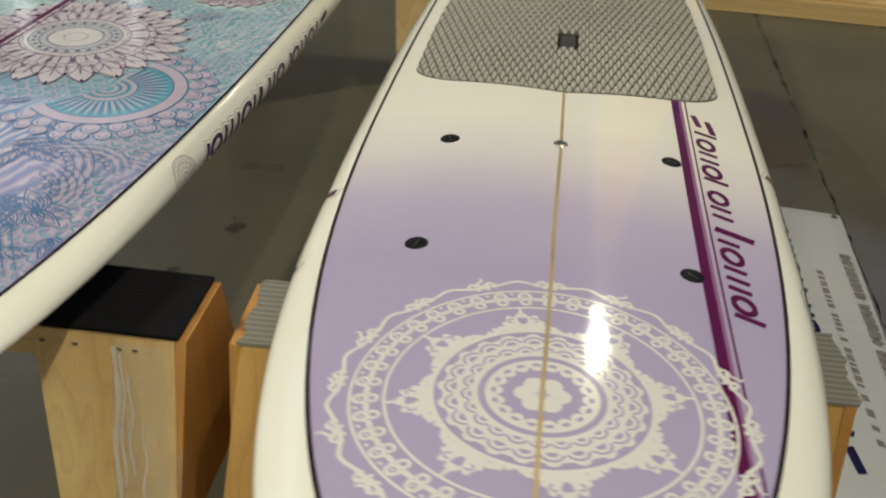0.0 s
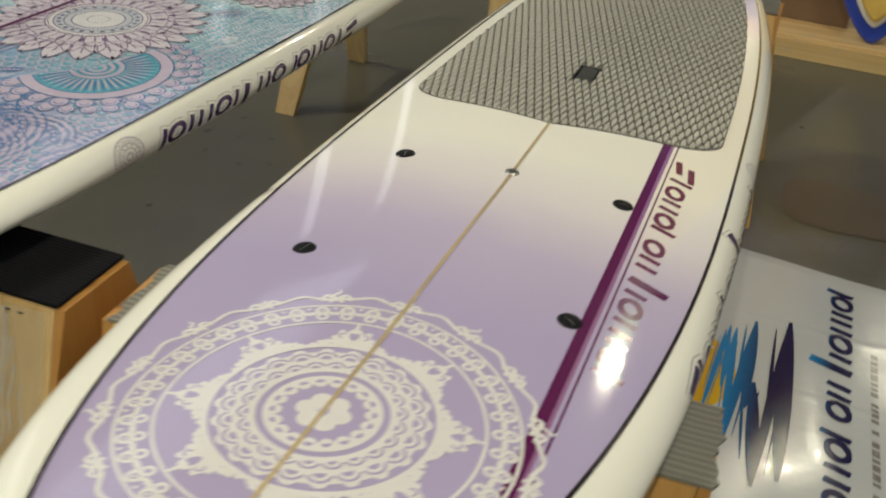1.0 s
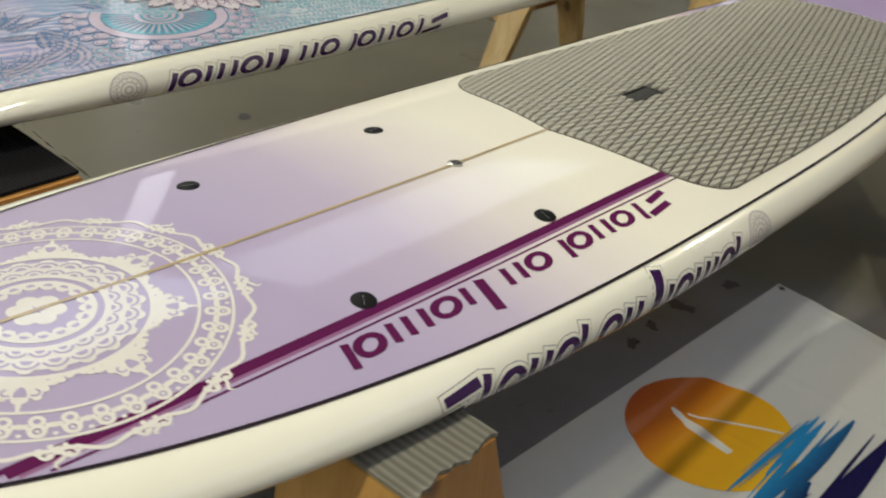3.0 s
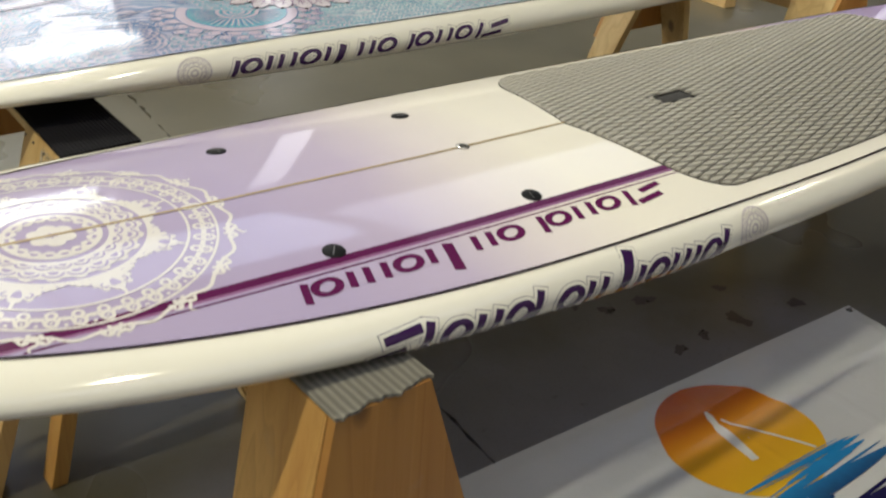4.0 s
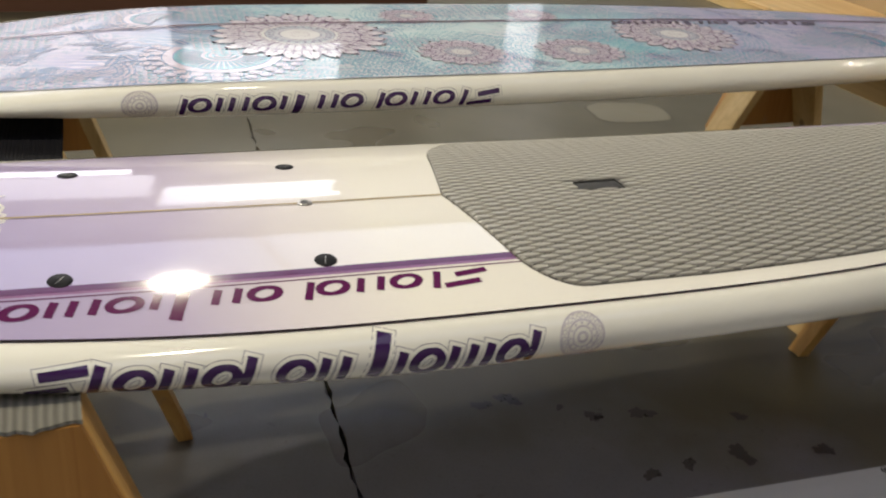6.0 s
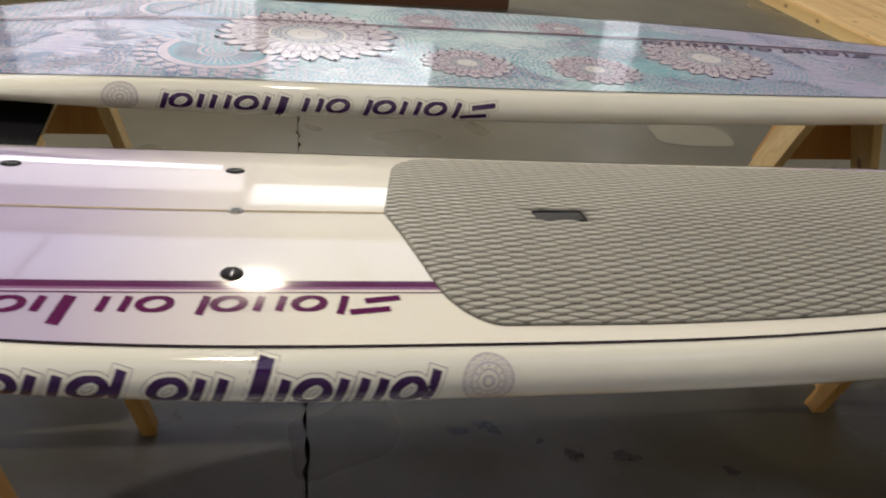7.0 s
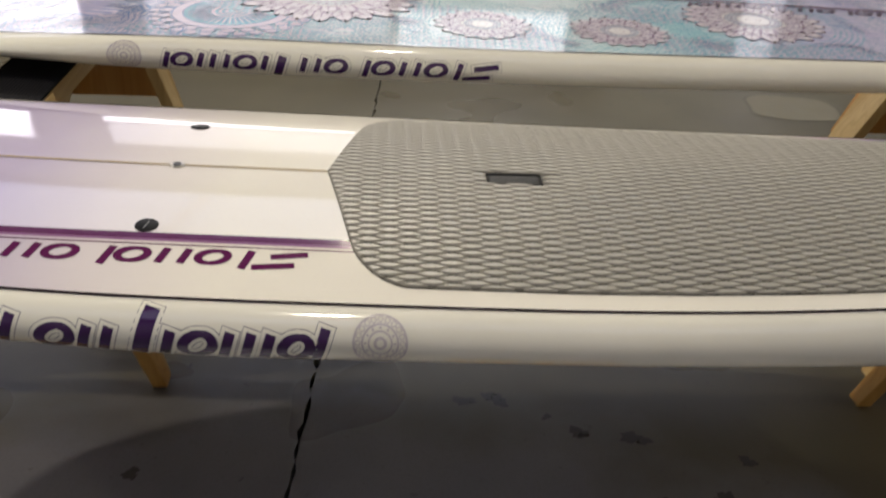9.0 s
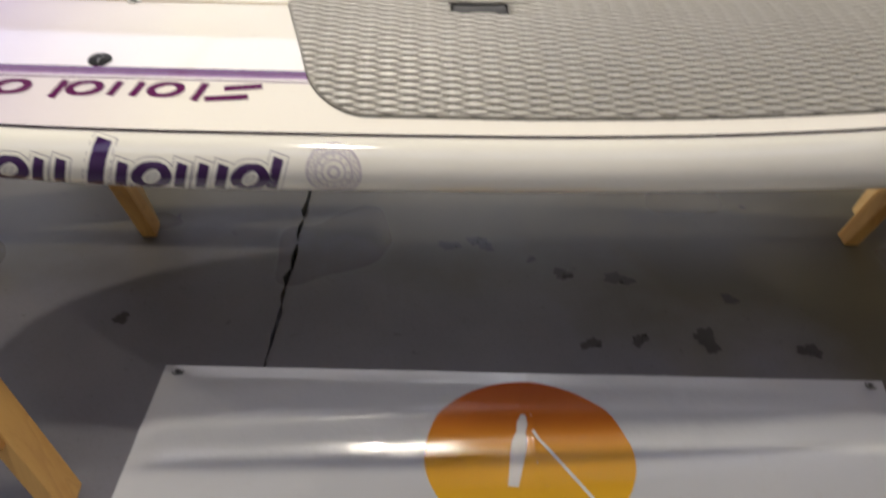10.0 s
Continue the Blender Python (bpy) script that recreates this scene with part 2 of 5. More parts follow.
M_WHITE, M_LILAC, M_WATER = gloss_white(), lilac_deck(), water_deck()
M_FOAM = foam()
# pad sheet below the grips, groove shade put into its colour
M_FOAM_SHADE = soft_paint("foam_groove_shade", (0.085, 0.080, 0.069), 0.8, 0.08, 60)
M_GRIP = soft_paint("matt_dark_grip", (0.032, 0.031, 0.030), 0.7, 0.1, 90)
M_BLACK = soft_paint("black_plastic", (0.008, 0.008, 0.010), 0.6)
M_BLACK.node_tree.nodes["Principled BSDF"].inputs["Specular IOR Level"].default_value = 0.15
M_PIN = soft_paint("black_pinline_paint", (0.02, 0.012, 0.018), 0.12, coat=0.3)
M_STEEL = soft_paint("brushed_steel", (0.62, 0.60, 0.56), 0.3, metal=1.0)
M_GREY_PLASTIC = soft_paint("grey_plastic", (0.06, 0.058, 0.056), 0.45)
M_LACE = soft_paint("cream_lace_print", (0.75, 0.715, 0.69), 0.09, 0.03, 80, spec=0.6)
M_PLUM = soft_paint("plum_stripe_paint", (0.105, 0.012, 0.075), 0.09, 0.05, 40, spec=0.6)
M_PLUM_SOFT = soft_paint("faded_plum_paint", (0.30, 0.14, 0.28), 0.09, 0.05, 40, spec=0.6)
M_PURPLE = soft_paint("dark_purple_paint", (0.045, 0.012, 0.085), 0.12, 0.05, 40, coat=0.4)
M_GREY_LINE = soft_paint("grey_outline_print", (0.26, 0.23, 0.26), 0.12, 0.05, 40, coat=0.4)
M_MEDAL = soft_paint("grey_lilac_print", (0.58, 0.53, 0.55), 0.09, 0.08, 60, spec=0.6)
M_STRINGER = soft_paint("tan_stringer", (0.46, 0.355, 0.20), 0.09, 0.22, 22, spec=0.6)
M_PINK = soft_paint("pale_pink_petal_print", (0.60, 0.555, 0.62), 0.08, 0.08, 30, spec=0.6)
M_CREAM = soft_paint("pale_cream_print", (0.66, 0.64, 0.65), 0.08, 0.05, 30, spec=0.6)
M_TEAL = soft_paint("teal_wash_print", (0.13, 0.38, 0.48), 0.08, 0.15, 18, spec=0.6)
M_MAUVE_INK = soft_paint("dark_mauve_ink", (0.25, 0.17, 0.27), 0.08, 0.1, 30, spec=0.6)
M_BLUE_INK = soft_paint("deep_blue_ink", (0.10, 0.19, 0.38), 0.08, 0.15, 30, spec=0.6)
M_MAUVE_WASH = soft_paint("mauve_wash", (0.47, 0.52, 0.58), 0.08, 0.09, 14, spec=0.6)
M_TAPE_GLINT = soft_paint("tape_glint_white", (0.78, 0.74, 0.66), 0.15, 0.1, 60)
M_TAPE_GLINT.node_tree.nodes["Principled BSDF"].inputs["Alpha"].default_value = 0.55
M_FILM = soft_paint("clear_tape_film", (0.62, 0.62, 0.52), 0.14, 0.15, 50)
M_FILM.node_tree.nodes["Principled BSDF"].inputs["Alpha"].default_value = 0.22
M_LILAC_INK = soft_paint("pink_lilac_ink", (0.50, 0.43, 0.54), 0.08, 0.09, 30, spec=0.6)
M_PINE_Z, M_PINE_X, M_PINE_Y = pine("pine_upright", 2), pine("pine_lengthwise", 0), pine("pine_crosswise", 1)
M_AMBER = pine("amber_pine_upright", 2, (0.98, 0.80, 0.55))
M_PLY = pine("amber_plywood", 2, (0.76, 0.53, 0.30))
M_PLY_PALE = pine("pale_plywood", 0, (1.05, 1.0, 1.0))
M_KNOT = soft_paint("dark_knot_wood", (0.16, 0.08, 0.03), 0.5, 0.3, 160)
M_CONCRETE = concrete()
M_JOINT = soft_paint("dirty_joint_fill", (0.022, 0.02, 0.018), 0.8, 0.2, 40)
M_OIL = soft_paint("dark_oil_stain", (0.040, 0.037, 0.036), 0.3, 0.15, 20)
M_OIL.node_tree.nodes["Principled BSDF"].inputs["Specular IOR Level"].default_value = 0.45
M_PATCH_EDGE = soft_paint("grey_green_ring_stain", (0.11, 0.10, 0.075), 0.45, 0.2, 25)
M_PATCH = soft_paint("tan_floor_patch", (0.178, 0.162, 0.118), 0.45, 0.12, 12)
M_BROWN_PATCH = soft_paint("brown_floor_patch", (0.105, 0.08, 0.058), 0.4, 0.15, 12)
M_DARK_PATCH = soft_paint("dark_round_patch", (0.085, 0.078, 0.068), 0.35, 0.12, 12)
M_WALL, M_CEIL = plaster("pale_hall_wall", (0.62, 0.61, 0.585)), plaster("pale_ceiling", (0.22, 0.215, 0.20))
M_BROWN = plaster("brown_panel_paint", (0.13, 0.055, 0.03))
M_CARPET = fabric("grey_ribbed_carpet", (0.29, 0.275, 0.235), 26.0, "Y")
M_RUBBER = fabric("black_carpet", (0.006, 0.0055, 0.009), 40.0, "Y")
M_VINYL, M_SUN = vinyl(), sun_print()
M_FIG = soft_paint("white_print_vinyl", (0.70, 0.67, 0.62), 0.22, 0.04)
M_WAVE = ink_fade("blue_wave_print", (0.02, 0.22, 0.50), (0.010, 0.009, 0.06), 0.44, 0.55)
M_WORD = ink_fade("navy_word_print", (0.02, 0.22, 0.50), (0.015, 0.013, 0.06), 0.66, 0.72)
M_SMALL = soft_paint("grey_small_print", (0.22, 0.20, 0.19), 0.25)
M_CARD = soft_paint("brown_cardboard", (0.20, 0.12, 0.065), 0.85, 0.08, 25)
M_TAN = soft_paint("tan_cardboard", (0.42, 0.30, 0.16), 0.85, 0.08, 25)
M_BLUE = soft_paint("bright_blue_gloss", (0.012, 0.05, 0.42), 0.12, 0.06, 20, coat=0.4)
M_YELLOW = soft_paint("yellow_print", (0.74, 0.48, 0.10), 0.12, 0.1, 30, coat=0.4)
M_TUBE = glow("strip_light_glow", (0.95, 0.98, 1.0), 9.0)
M_PANE = glow("daylight_pane", (0.95, 0.92, 1.0), 4.5)
M_PANE_MID = glow("clear_daylight_pane", (0.90, 0.93, 1.0), 2.8)
M_PANE_SOFT = glow("soft_daylight_pane", (0.92, 0.90, 1.0), 1.35)
M_SKY = glow("translucent_roof_panel", (0.58, 0.67, 1.0), 2.0)
# dimmer glow for the unseen panels added as fill
M_FILL_DIM = glow("dim_fill_panel", (0.70, 0.74, 1.0), 1.2)
M_BAY = soft_paint("grey_lamp_housing", (0.4, 0.4, 0.4), 0.4, metal=0.6)


# ---- builders ----
def part(name, bm, material, parent, label="", smooth=False, kind=""):
    """Links a bmesh as one mesh object under a thing or a part."""
    me = bpy.data.meshes.new(name)
    if isinstance(bm, tuple):
        me.from_pydata(bm[0], [], bm[1])
        me.update()
    else:
        bmesh.ops.recalc_face_normals(bm, faces=bm.faces)
        bm.to_mesh(me)
        bm.free()
    me.materials.append(material)
    if smooth:
        me.polygons.foreach_set("use_smooth", [True] * len(me.polygons))
    ob = new(name, me)
    if parent is not None:
        ob.parent = parent
    return tagged(ob, label, kind=kind)


def thing(name, m, label, category, group="", kind=""):
    ob = new(name)
    ob.empty_display_size = 0.1
    ob.matrix_world = m
    return tagged(ob, label, category, group, kind)


def box(bm, lo, hi, bevel=0.0, m=None):
    made = bmesh.ops.create_cube(bm, size=1.0)["verts"]
    c = [(a + b) / 2 for a, b in zip(lo, hi)]
    s = [b - a for a, b in zip(lo, hi)]
    for v in made:
        v.co = Vector([c[i] + v.co[i] * s[i] for i in range(3)])
    if bevel:
        edges = list({e for v in made for e in v.link_edges})
        out = bmesh.ops.bevel(bm, geom=edges, offset=bevel, segments=2, affect="EDGES", profile=0.6)
        made = list({v for f in out["faces"] for v in f.verts} | {v for v in made if v.is_valid})
    if m is not None:
        for v in made:
            v.co = m @ v.co
    return made


def cyl(bm, c, r0, r1, h, seg=24, cap=True):
    bmesh.ops.create_cone(bm, cap_ends=cap, segments=seg, radius1=r0, radius2=r1, depth=h, matrix=Matrix.Translation((c[0], c[1], c[2] + h / 2)))


def slab_box(name, lo, hi, material, label, category="wall", bevel=0.0):
    bm = bmesh.new()
    box(bm, lo, hi, bevel)
    return tagged(part(name, bm, material, None, label), category=category, kind="structure")


X0, X1, Y0, Y1, ZC = HALL
slab_box("wall_west", (X0 - 0.2, Y0 - 0.2, 0), (X0, Y1 + 0.2, ZC), M_WALL, "pale painted hall wall")
slab_box("wall_east", (X1, Y0 - 0.2, 0), (X1 + 0.2, Y1 + 0.2, ZC), M_WALL, "pale painted hall wall")
slab_box("wall_south", (X0, Y0 - 0.2, 0), (X1, Y0, ZC), M_WALL, "pale painted hall wall")
slab_box("wall_north", (X0, Y1, 0), (X1, Y1 + 0.2, ZC), M_WALL, "pale painted hall wall")
slab_box("ceiling", (X0 - 0.2, Y0 - 0.2, ZC), (X1 + 0.2, Y1 + 0.2, ZC + 0.15), M_CEIL, "pale hall ceiling", "ceiling")


def joint_y(x):
    return 0.892 - 0.060 * x


JOINT_X = 0.965
rnd = random.Random(4)


def jag(a, b, n, amount):
    """Points from a to b, nibbled sideways."""
    a, b = Vector(a), Vector(b)
    side = Vector((-(b - a).y, (b - a).x)).normalized()
    return [a.lerp(b, i / n) + side * (rnd.uniform(-1, 1) ** 3 * amount if 0 < i < n else 0) for i in range(n)]


def floor_slab(corners, parent):
    pts = []
    for i, c in enumerate(corners):
        d = corners[(i + 1) % len(corners)]
        n = max(2, int((Vector(d) - Vector(c)).length / 0.035))
        pts += jag(c, d, min(n, 320), 0.009)
    n = len(pts)
    vs = [(p.x, p.y, 0.0) for p in pts] + [(p.x, p.y, -0.03) for p in pts]
    fs = [tuple(range(n))] + [(i, (i + 1) % n, n + (i + 1) % n, n + i) for i in range(n)]
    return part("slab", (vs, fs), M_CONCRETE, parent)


floor = slab_box("floor", (X0, Y0, -0.12), (X1, Y1, -0.03), M_JOINT, "worn stained concrete floor with sawn joints", "floor")
G = 0.0028
for xa, xb in ((X0, JOINT_X - G), (JOINT_X + G, X1)):
    floor_slab([(xa, Y0), (xb, Y0), (xb, joint_y(xb) - G), (xa, joint_y(xa) - G)], floor)
    floor_slab([(xa, joint_y(xa) + G), (xb, joint_y(xb) + G), (xb, Y1), (xa, Y1)], floor)


def stain(cx, cy, rx, ry, material, seed, z=0.0015, rot=0.0, square=2.0, rough=0.18, parent=None):
    r = random.Random(seed)
    ph = [r.uniform(0, 6.28) for _ in range(6)]
    vs, fs, n = [(cx, cy, z)], [], 64
    for i in range(n):
        a = 2 * math.pi * i / n
        k = 1 + rough * (0.5 * math.sin(2 * a + ph[0]) + 0.35 * math.sin(3 * a + ph[1]) + 0.25 * math.sin(7 * a + ph[2]) + 0.15 * math.sin(13 * a + ph[3]))
        e = (abs(math.cos(a)) ** square + abs(math.sin(a)) ** square) ** (-1 / square)
        x, y = rx * k * e * math.cos(a), ry * k * e * math.sin(a)
        vs.append((cx + x * math.cos(rot) - y * math.sin(rot), cy + x * math.sin(rot) + y * math.cos(rot), z))
        fs.append((0, 1 + i, 1 + (i + 1) % n))
    return part("stain", (vs, fs), material, parent or floor)


stain(-2.615, 2.945, 0.165, 0.215, M_PATCH_EDGE, 3, 0.001, -0.10, 3.6, 0.05)
stain(-2.615, 2.945, 0.152, 0.202, M_PATCH, 3, 0.0025, -0.10, 3.6, 0.05)
# a dark rounded patch with a browner one over it
stain(0.72, 2.80, 0.24, 0.35, M_DARK_PATCH, 8, 0.001, 0.0, 2.4, 0.06)
stain(0.73, 2.60, 0.21, 0.19, M_BROWN_PATCH, 9, 0.0025, 0.0, 3.0, 0.08)
for i, (sx, sy, sr) in enumerate([(-0.28, 1.70, 0.030), (-0.30, 1.57, 0.024), (-0.05, 1.60, 0.022), (-0.06, 1.71, 0.020), (-0.06, 1.86, 0.034), (-0.02, 2.08, 0.026),
                                  (-0.43, 1.38, 0.03), (-0.42, 1.30, 0.024), (-0.2, 1.95, 0.02), (-0.36, 1.50, 0.012), (-1.55, 1.15, 0.03), (-1.35, 0.98, 0.022), (-1.9, 1.7, 0.03),
                                  (-0.95, 1.62, 0.028), (-1.05, 1.35, 0.022), (0.35, 2.42, 0.03), (-0.15, 0.55, 0.02),
                                  (-1.73, 2.31, 0.014), (-1.64, 2.30, 0.012), (-1.53, 2.11, 0.018), (-1.47, 2.28, 0.013), (-1.58, 2.34, 0.008), (-1.40, 2.12, 0.008)]):
    stain(sx, sy, sr * 0.8, sr, M_OIL, 20 + i, 0.0016, 0.4 * i, 2.0, 0.5)


spot = random.Random(31)
for i in range(30):
    stain(spot.uniform(-1.9, -0.55), spot.uniform(0.4, 2.6), spot.uniform(0.004, 0.010), spot.uniform(0.004, 0.012), M_OIL, 60 + i, 0.0012, spot.uniform(0, 3), 2.0, 0.6)


# high-bay lamps, strip lights and panes
def high_bay(x, y):
    root = thing("high_bay_lamp", pose(x, y, LAMP_Z), "grey metal high-bay lamp hanging from the ceiling", "lamp", "high-bay lamps")
    bm = bmesh.new()
    cyl(bm, (0, 0, 0.0), 0.30, 0.14, 0.26, 32, False)
    part("shade", bm, M_BAY, root, smooth=True)
    bm = bmesh.new()
    cyl(bm, (0, 0, 0.26), 0.14, 0.10, 0.2)
    part("ballast", bm, M_BAY, root)
    bm = bmesh.new()
    cyl(bm, (0, 0, 0.46), 0.012, 0.012, ZC - LAMP_Z - 0.46, 10)
    part("rod", bm, M_BAY, root)
    return root


for lx, ly, power in LAMPS:
    high_bay(lx, ly)


def strip_light(x, y0, y1, z):
    root = thing("strip_light", pose(x, (y0 + y1) / 2, z), "white fluorescent strip light hanging on rods", "lamp", "strip lights")
    h = (y1 - y0) / 2
    bm = bmesh.new()
    box(bm, (-0.10, -h, 0.05), (0.10, h, 0.11), 0.01)
    part("housing", bm, M_BAY, root)
    for s in (-0.05, 0.05):
        bm = bmesh.new()
        bmesh.ops.create_cone(bm, cap_ends=True, segments=14, radius1=0.05, radius2=0.05, depth=2 * h - 0.04, matrix=pose(s, 0, 0.0, 90))
        part("tube", bm, M_TUBE, root, "glowing white tube", True)
    for s in (-h * 0.8, h * 0.8):
        bm = bmesh.new()
        cyl(bm, (0, s, 0.11), 0.006, 0.006, ZC - z - 0.11, 8)
        part("rod", bm, M_BAY, root)


strip_light(-8.5, 1.5, 3.0, 3.95)


def hall_window(name, wall, a0, a1, z0, z1, material):
    """A glowing daylight window on the west or north wall."""
    root = thing(name, pose(0, 0, 0), "daylight window with thin metal frame", "window", kind="structure")
    cols = max(1, round((a1 - a0) / 3.3))
    for i in range(cols):
        u0, u1 = a0 + (a1 - a0) * i / cols + 0.03, a0 + (a1 - a0) * (i + 1) / cols - 0.03
        bm = bmesh.new()
        if wall == "west":
            box(bm, (X0 + 0.005, u0, z0), (X0 + 0.03, u1, z1))
        else:
            box(bm, (u0, Y1 - 0.03, z0), (u1, Y1 - 0.005, z1))
        part("pane", bm, material, root, "bright daylight pane")
    bm = bmesh.new()
    for i in range(cols + 1):
        u = a0 + (a1 - a0) * i / cols
        box(bm, *(((X0, u - 0.03, z0), (X0 + 0.06, u + 0.03, z1)) if wall == "west" else ((u - 0.03, Y1 - 0.06, z0), (u + 0.03, Y1, z1))))
    for z in (z0 - 0.06, z1):
        box(bm, *(((X0, a0 - 0.03, z), (X0 + 0.06, a1 + 0.03, z + 0.06)) if wall == "west" else ((a0 - 0.03, Y1 - 0.06, z), (a1 + 0.03, Y1, z + 0.06))))
    part("window_frame", bm, M_BAY, root)


hall_window("window_1", "west", -2.1, 0.85, 1.55, 2.30, M_PANE)
hall_window("window_2", "west", -2.05, 1.12, 2.42, 4.05, M_PANE_SOFT)
hall_window("window_5", "west", -5.2, -2.85, 1.6, 4.0, M_PANE)
hall_window("window_6", "west", 1.2, 3.28, 3.45, 4.9, M_PANE_MID)
hall_window("window_7", "west", 5.4, 5.95, 2.4, 5.6, M_PANE_SOFT)
hall_window("window_3", "north", -9.1, -8.7, 2.4, 6.6, M_PANE_SOFT)
hall_window("window_4", "north", -7.0, -6.7, 2.4, 6.6, M_PANE_SOFT)


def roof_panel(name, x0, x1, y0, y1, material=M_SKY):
    root = thing(name, pose(0, 0, 0), "bluish glowing roof panel in a thin frame", "skylight", kind="structure")
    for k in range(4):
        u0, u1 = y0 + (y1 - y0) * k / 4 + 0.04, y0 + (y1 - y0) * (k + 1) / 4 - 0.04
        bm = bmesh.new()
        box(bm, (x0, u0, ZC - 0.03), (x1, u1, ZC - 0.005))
        part("pane", bm, material, root, "bluish glowing sheet")


roof_panel("skylight_1", -9.6, -6.5, -8.0, 6.0)
# two unseen panels added for bluish fill, one north, one east
roof_panel("north_fill_panel", -8.4, -5.6, 6.3, 12.0, M_FILL_DIM)
roof_panel("east_fill_panel", 2.8, 6.4, -7.5, 6.5, M_FILL_DIM)


# ---- the paddleboards ----
TH0 = 0.22


class Shape:
    """The form of a board: outline, deck and belly, and the maps onto its surfaces."""

    def __init__(self, nose, mid, tail, width, dome, centre, belly, keel, origin, taper=2.2, blunt=0.6, rail=(0.045, 0.0)):
        self.nose, self.mid, self.tail, self.width, self.dome = nose, mid, tail, width, dome
        self.centre, self.belly, self.keel, self.origin, self.taper, self.blunt = centre, belly, keel, Vector(origin), taper, blunt
        self.rail_width = rail

    def half(self, y):
        if y < self.mid:
            return self.width * max(0.0, 1 - ((self.mid - y) / (self.mid - self.nose)) ** 2.45) ** 0.5
        return self.width * max(0.0, 1 - ((y - self.mid) / (self.tail - self.mid)) ** self.taper) ** self.blunt

    def bulge(self, y):
        """How far the rail's round swells, fuller towards the nose."""
        return self.rail_width[0] + self.rail_width[1] * max(0.0, 0.6 - y)

    def z(self, x, y):
        return self.centre(y) - self.dome * x * x

    def deck(self, x, y, h):
        e = 1e-3
        s = Vector((2 * self.dome * x, (self.centre(y - e) - self.centre(y + e)) / (2 * e), 1.0)).normalized()
        return (x + s.x * h, y + s.y * h - self.origin.y, self.z(x, y) + s.z * h - self.origin.z)

    def rail(self, side):
        """Maps (y, distance round the rail from the pinline, lift) to the rail of that side."""
        def place(y, v, h):
            th = TH0 + v / 0.042
            p, e = self.half(y), 1e-3
            slope = (self.half(y + e) - self.half(y - e)) / (2 * e)
            nx, ny = Vector((1, -slope)).normalized()
            zp, zb = self.z(p, y), self.belly(y) + self.keel
            hh = (zp - zb) / (1 + math.cos(TH0))
            off = (self.bulge(y) + h) * math.sin(th) - self.bulge(y) * math.sin(TH0)
            return (side * (p + off * nx), y + off * ny - self.origin.y, zb + hh + (hh + h) * math.cos(th) - self.origin.z)
        return place

    def within(self, margin):
        return lambda x, y: abs(x) < self.half(y) - margin and self.nose < y < self.tail

    def stations(self, n):
        return [self.nose + (self.tail - self.nose) * (1 - math.cos(math.pi * i / n)) / 2 for i in range(n + 1)]


LILAC = Shape(-0.40, 0.981, 2.85, 0.3633, 0.2813,
              lambda y: 0.8096 - 0.0242 * (y - 0.75) + 0.0204 * max(0.0, 0.75 - y) ** 2 + 0.0226 * max(0.0, y - 1.3) ** 2,
              lambda y: 0.680 - 0.022 * max(0.0, min(y, 1.9) - 0.9) + 0.085 * max(0.0, 0.9 - y) ** 1.3, 0.0, (0, 1.15, 0.685), 2.82, 0.547, (0.049, 0.046))
WATER = Shape(-0.253, 0.967, 3.47, 0.377, 0.02,
              lambda y: 0.848 - 0.072 * max(0.0, 0.85 - y) ** 2 - 0.012 * max(0.0, y - 1.6) ** 2,
              lambda y: 0.724 - 0.02 * max(0.0, 0.1 - y) + 0.05 * max(0.0, y - 2.7) ** 2, 0.040, (0, 1.2, 0.848), rail=(0.036, 0.09))


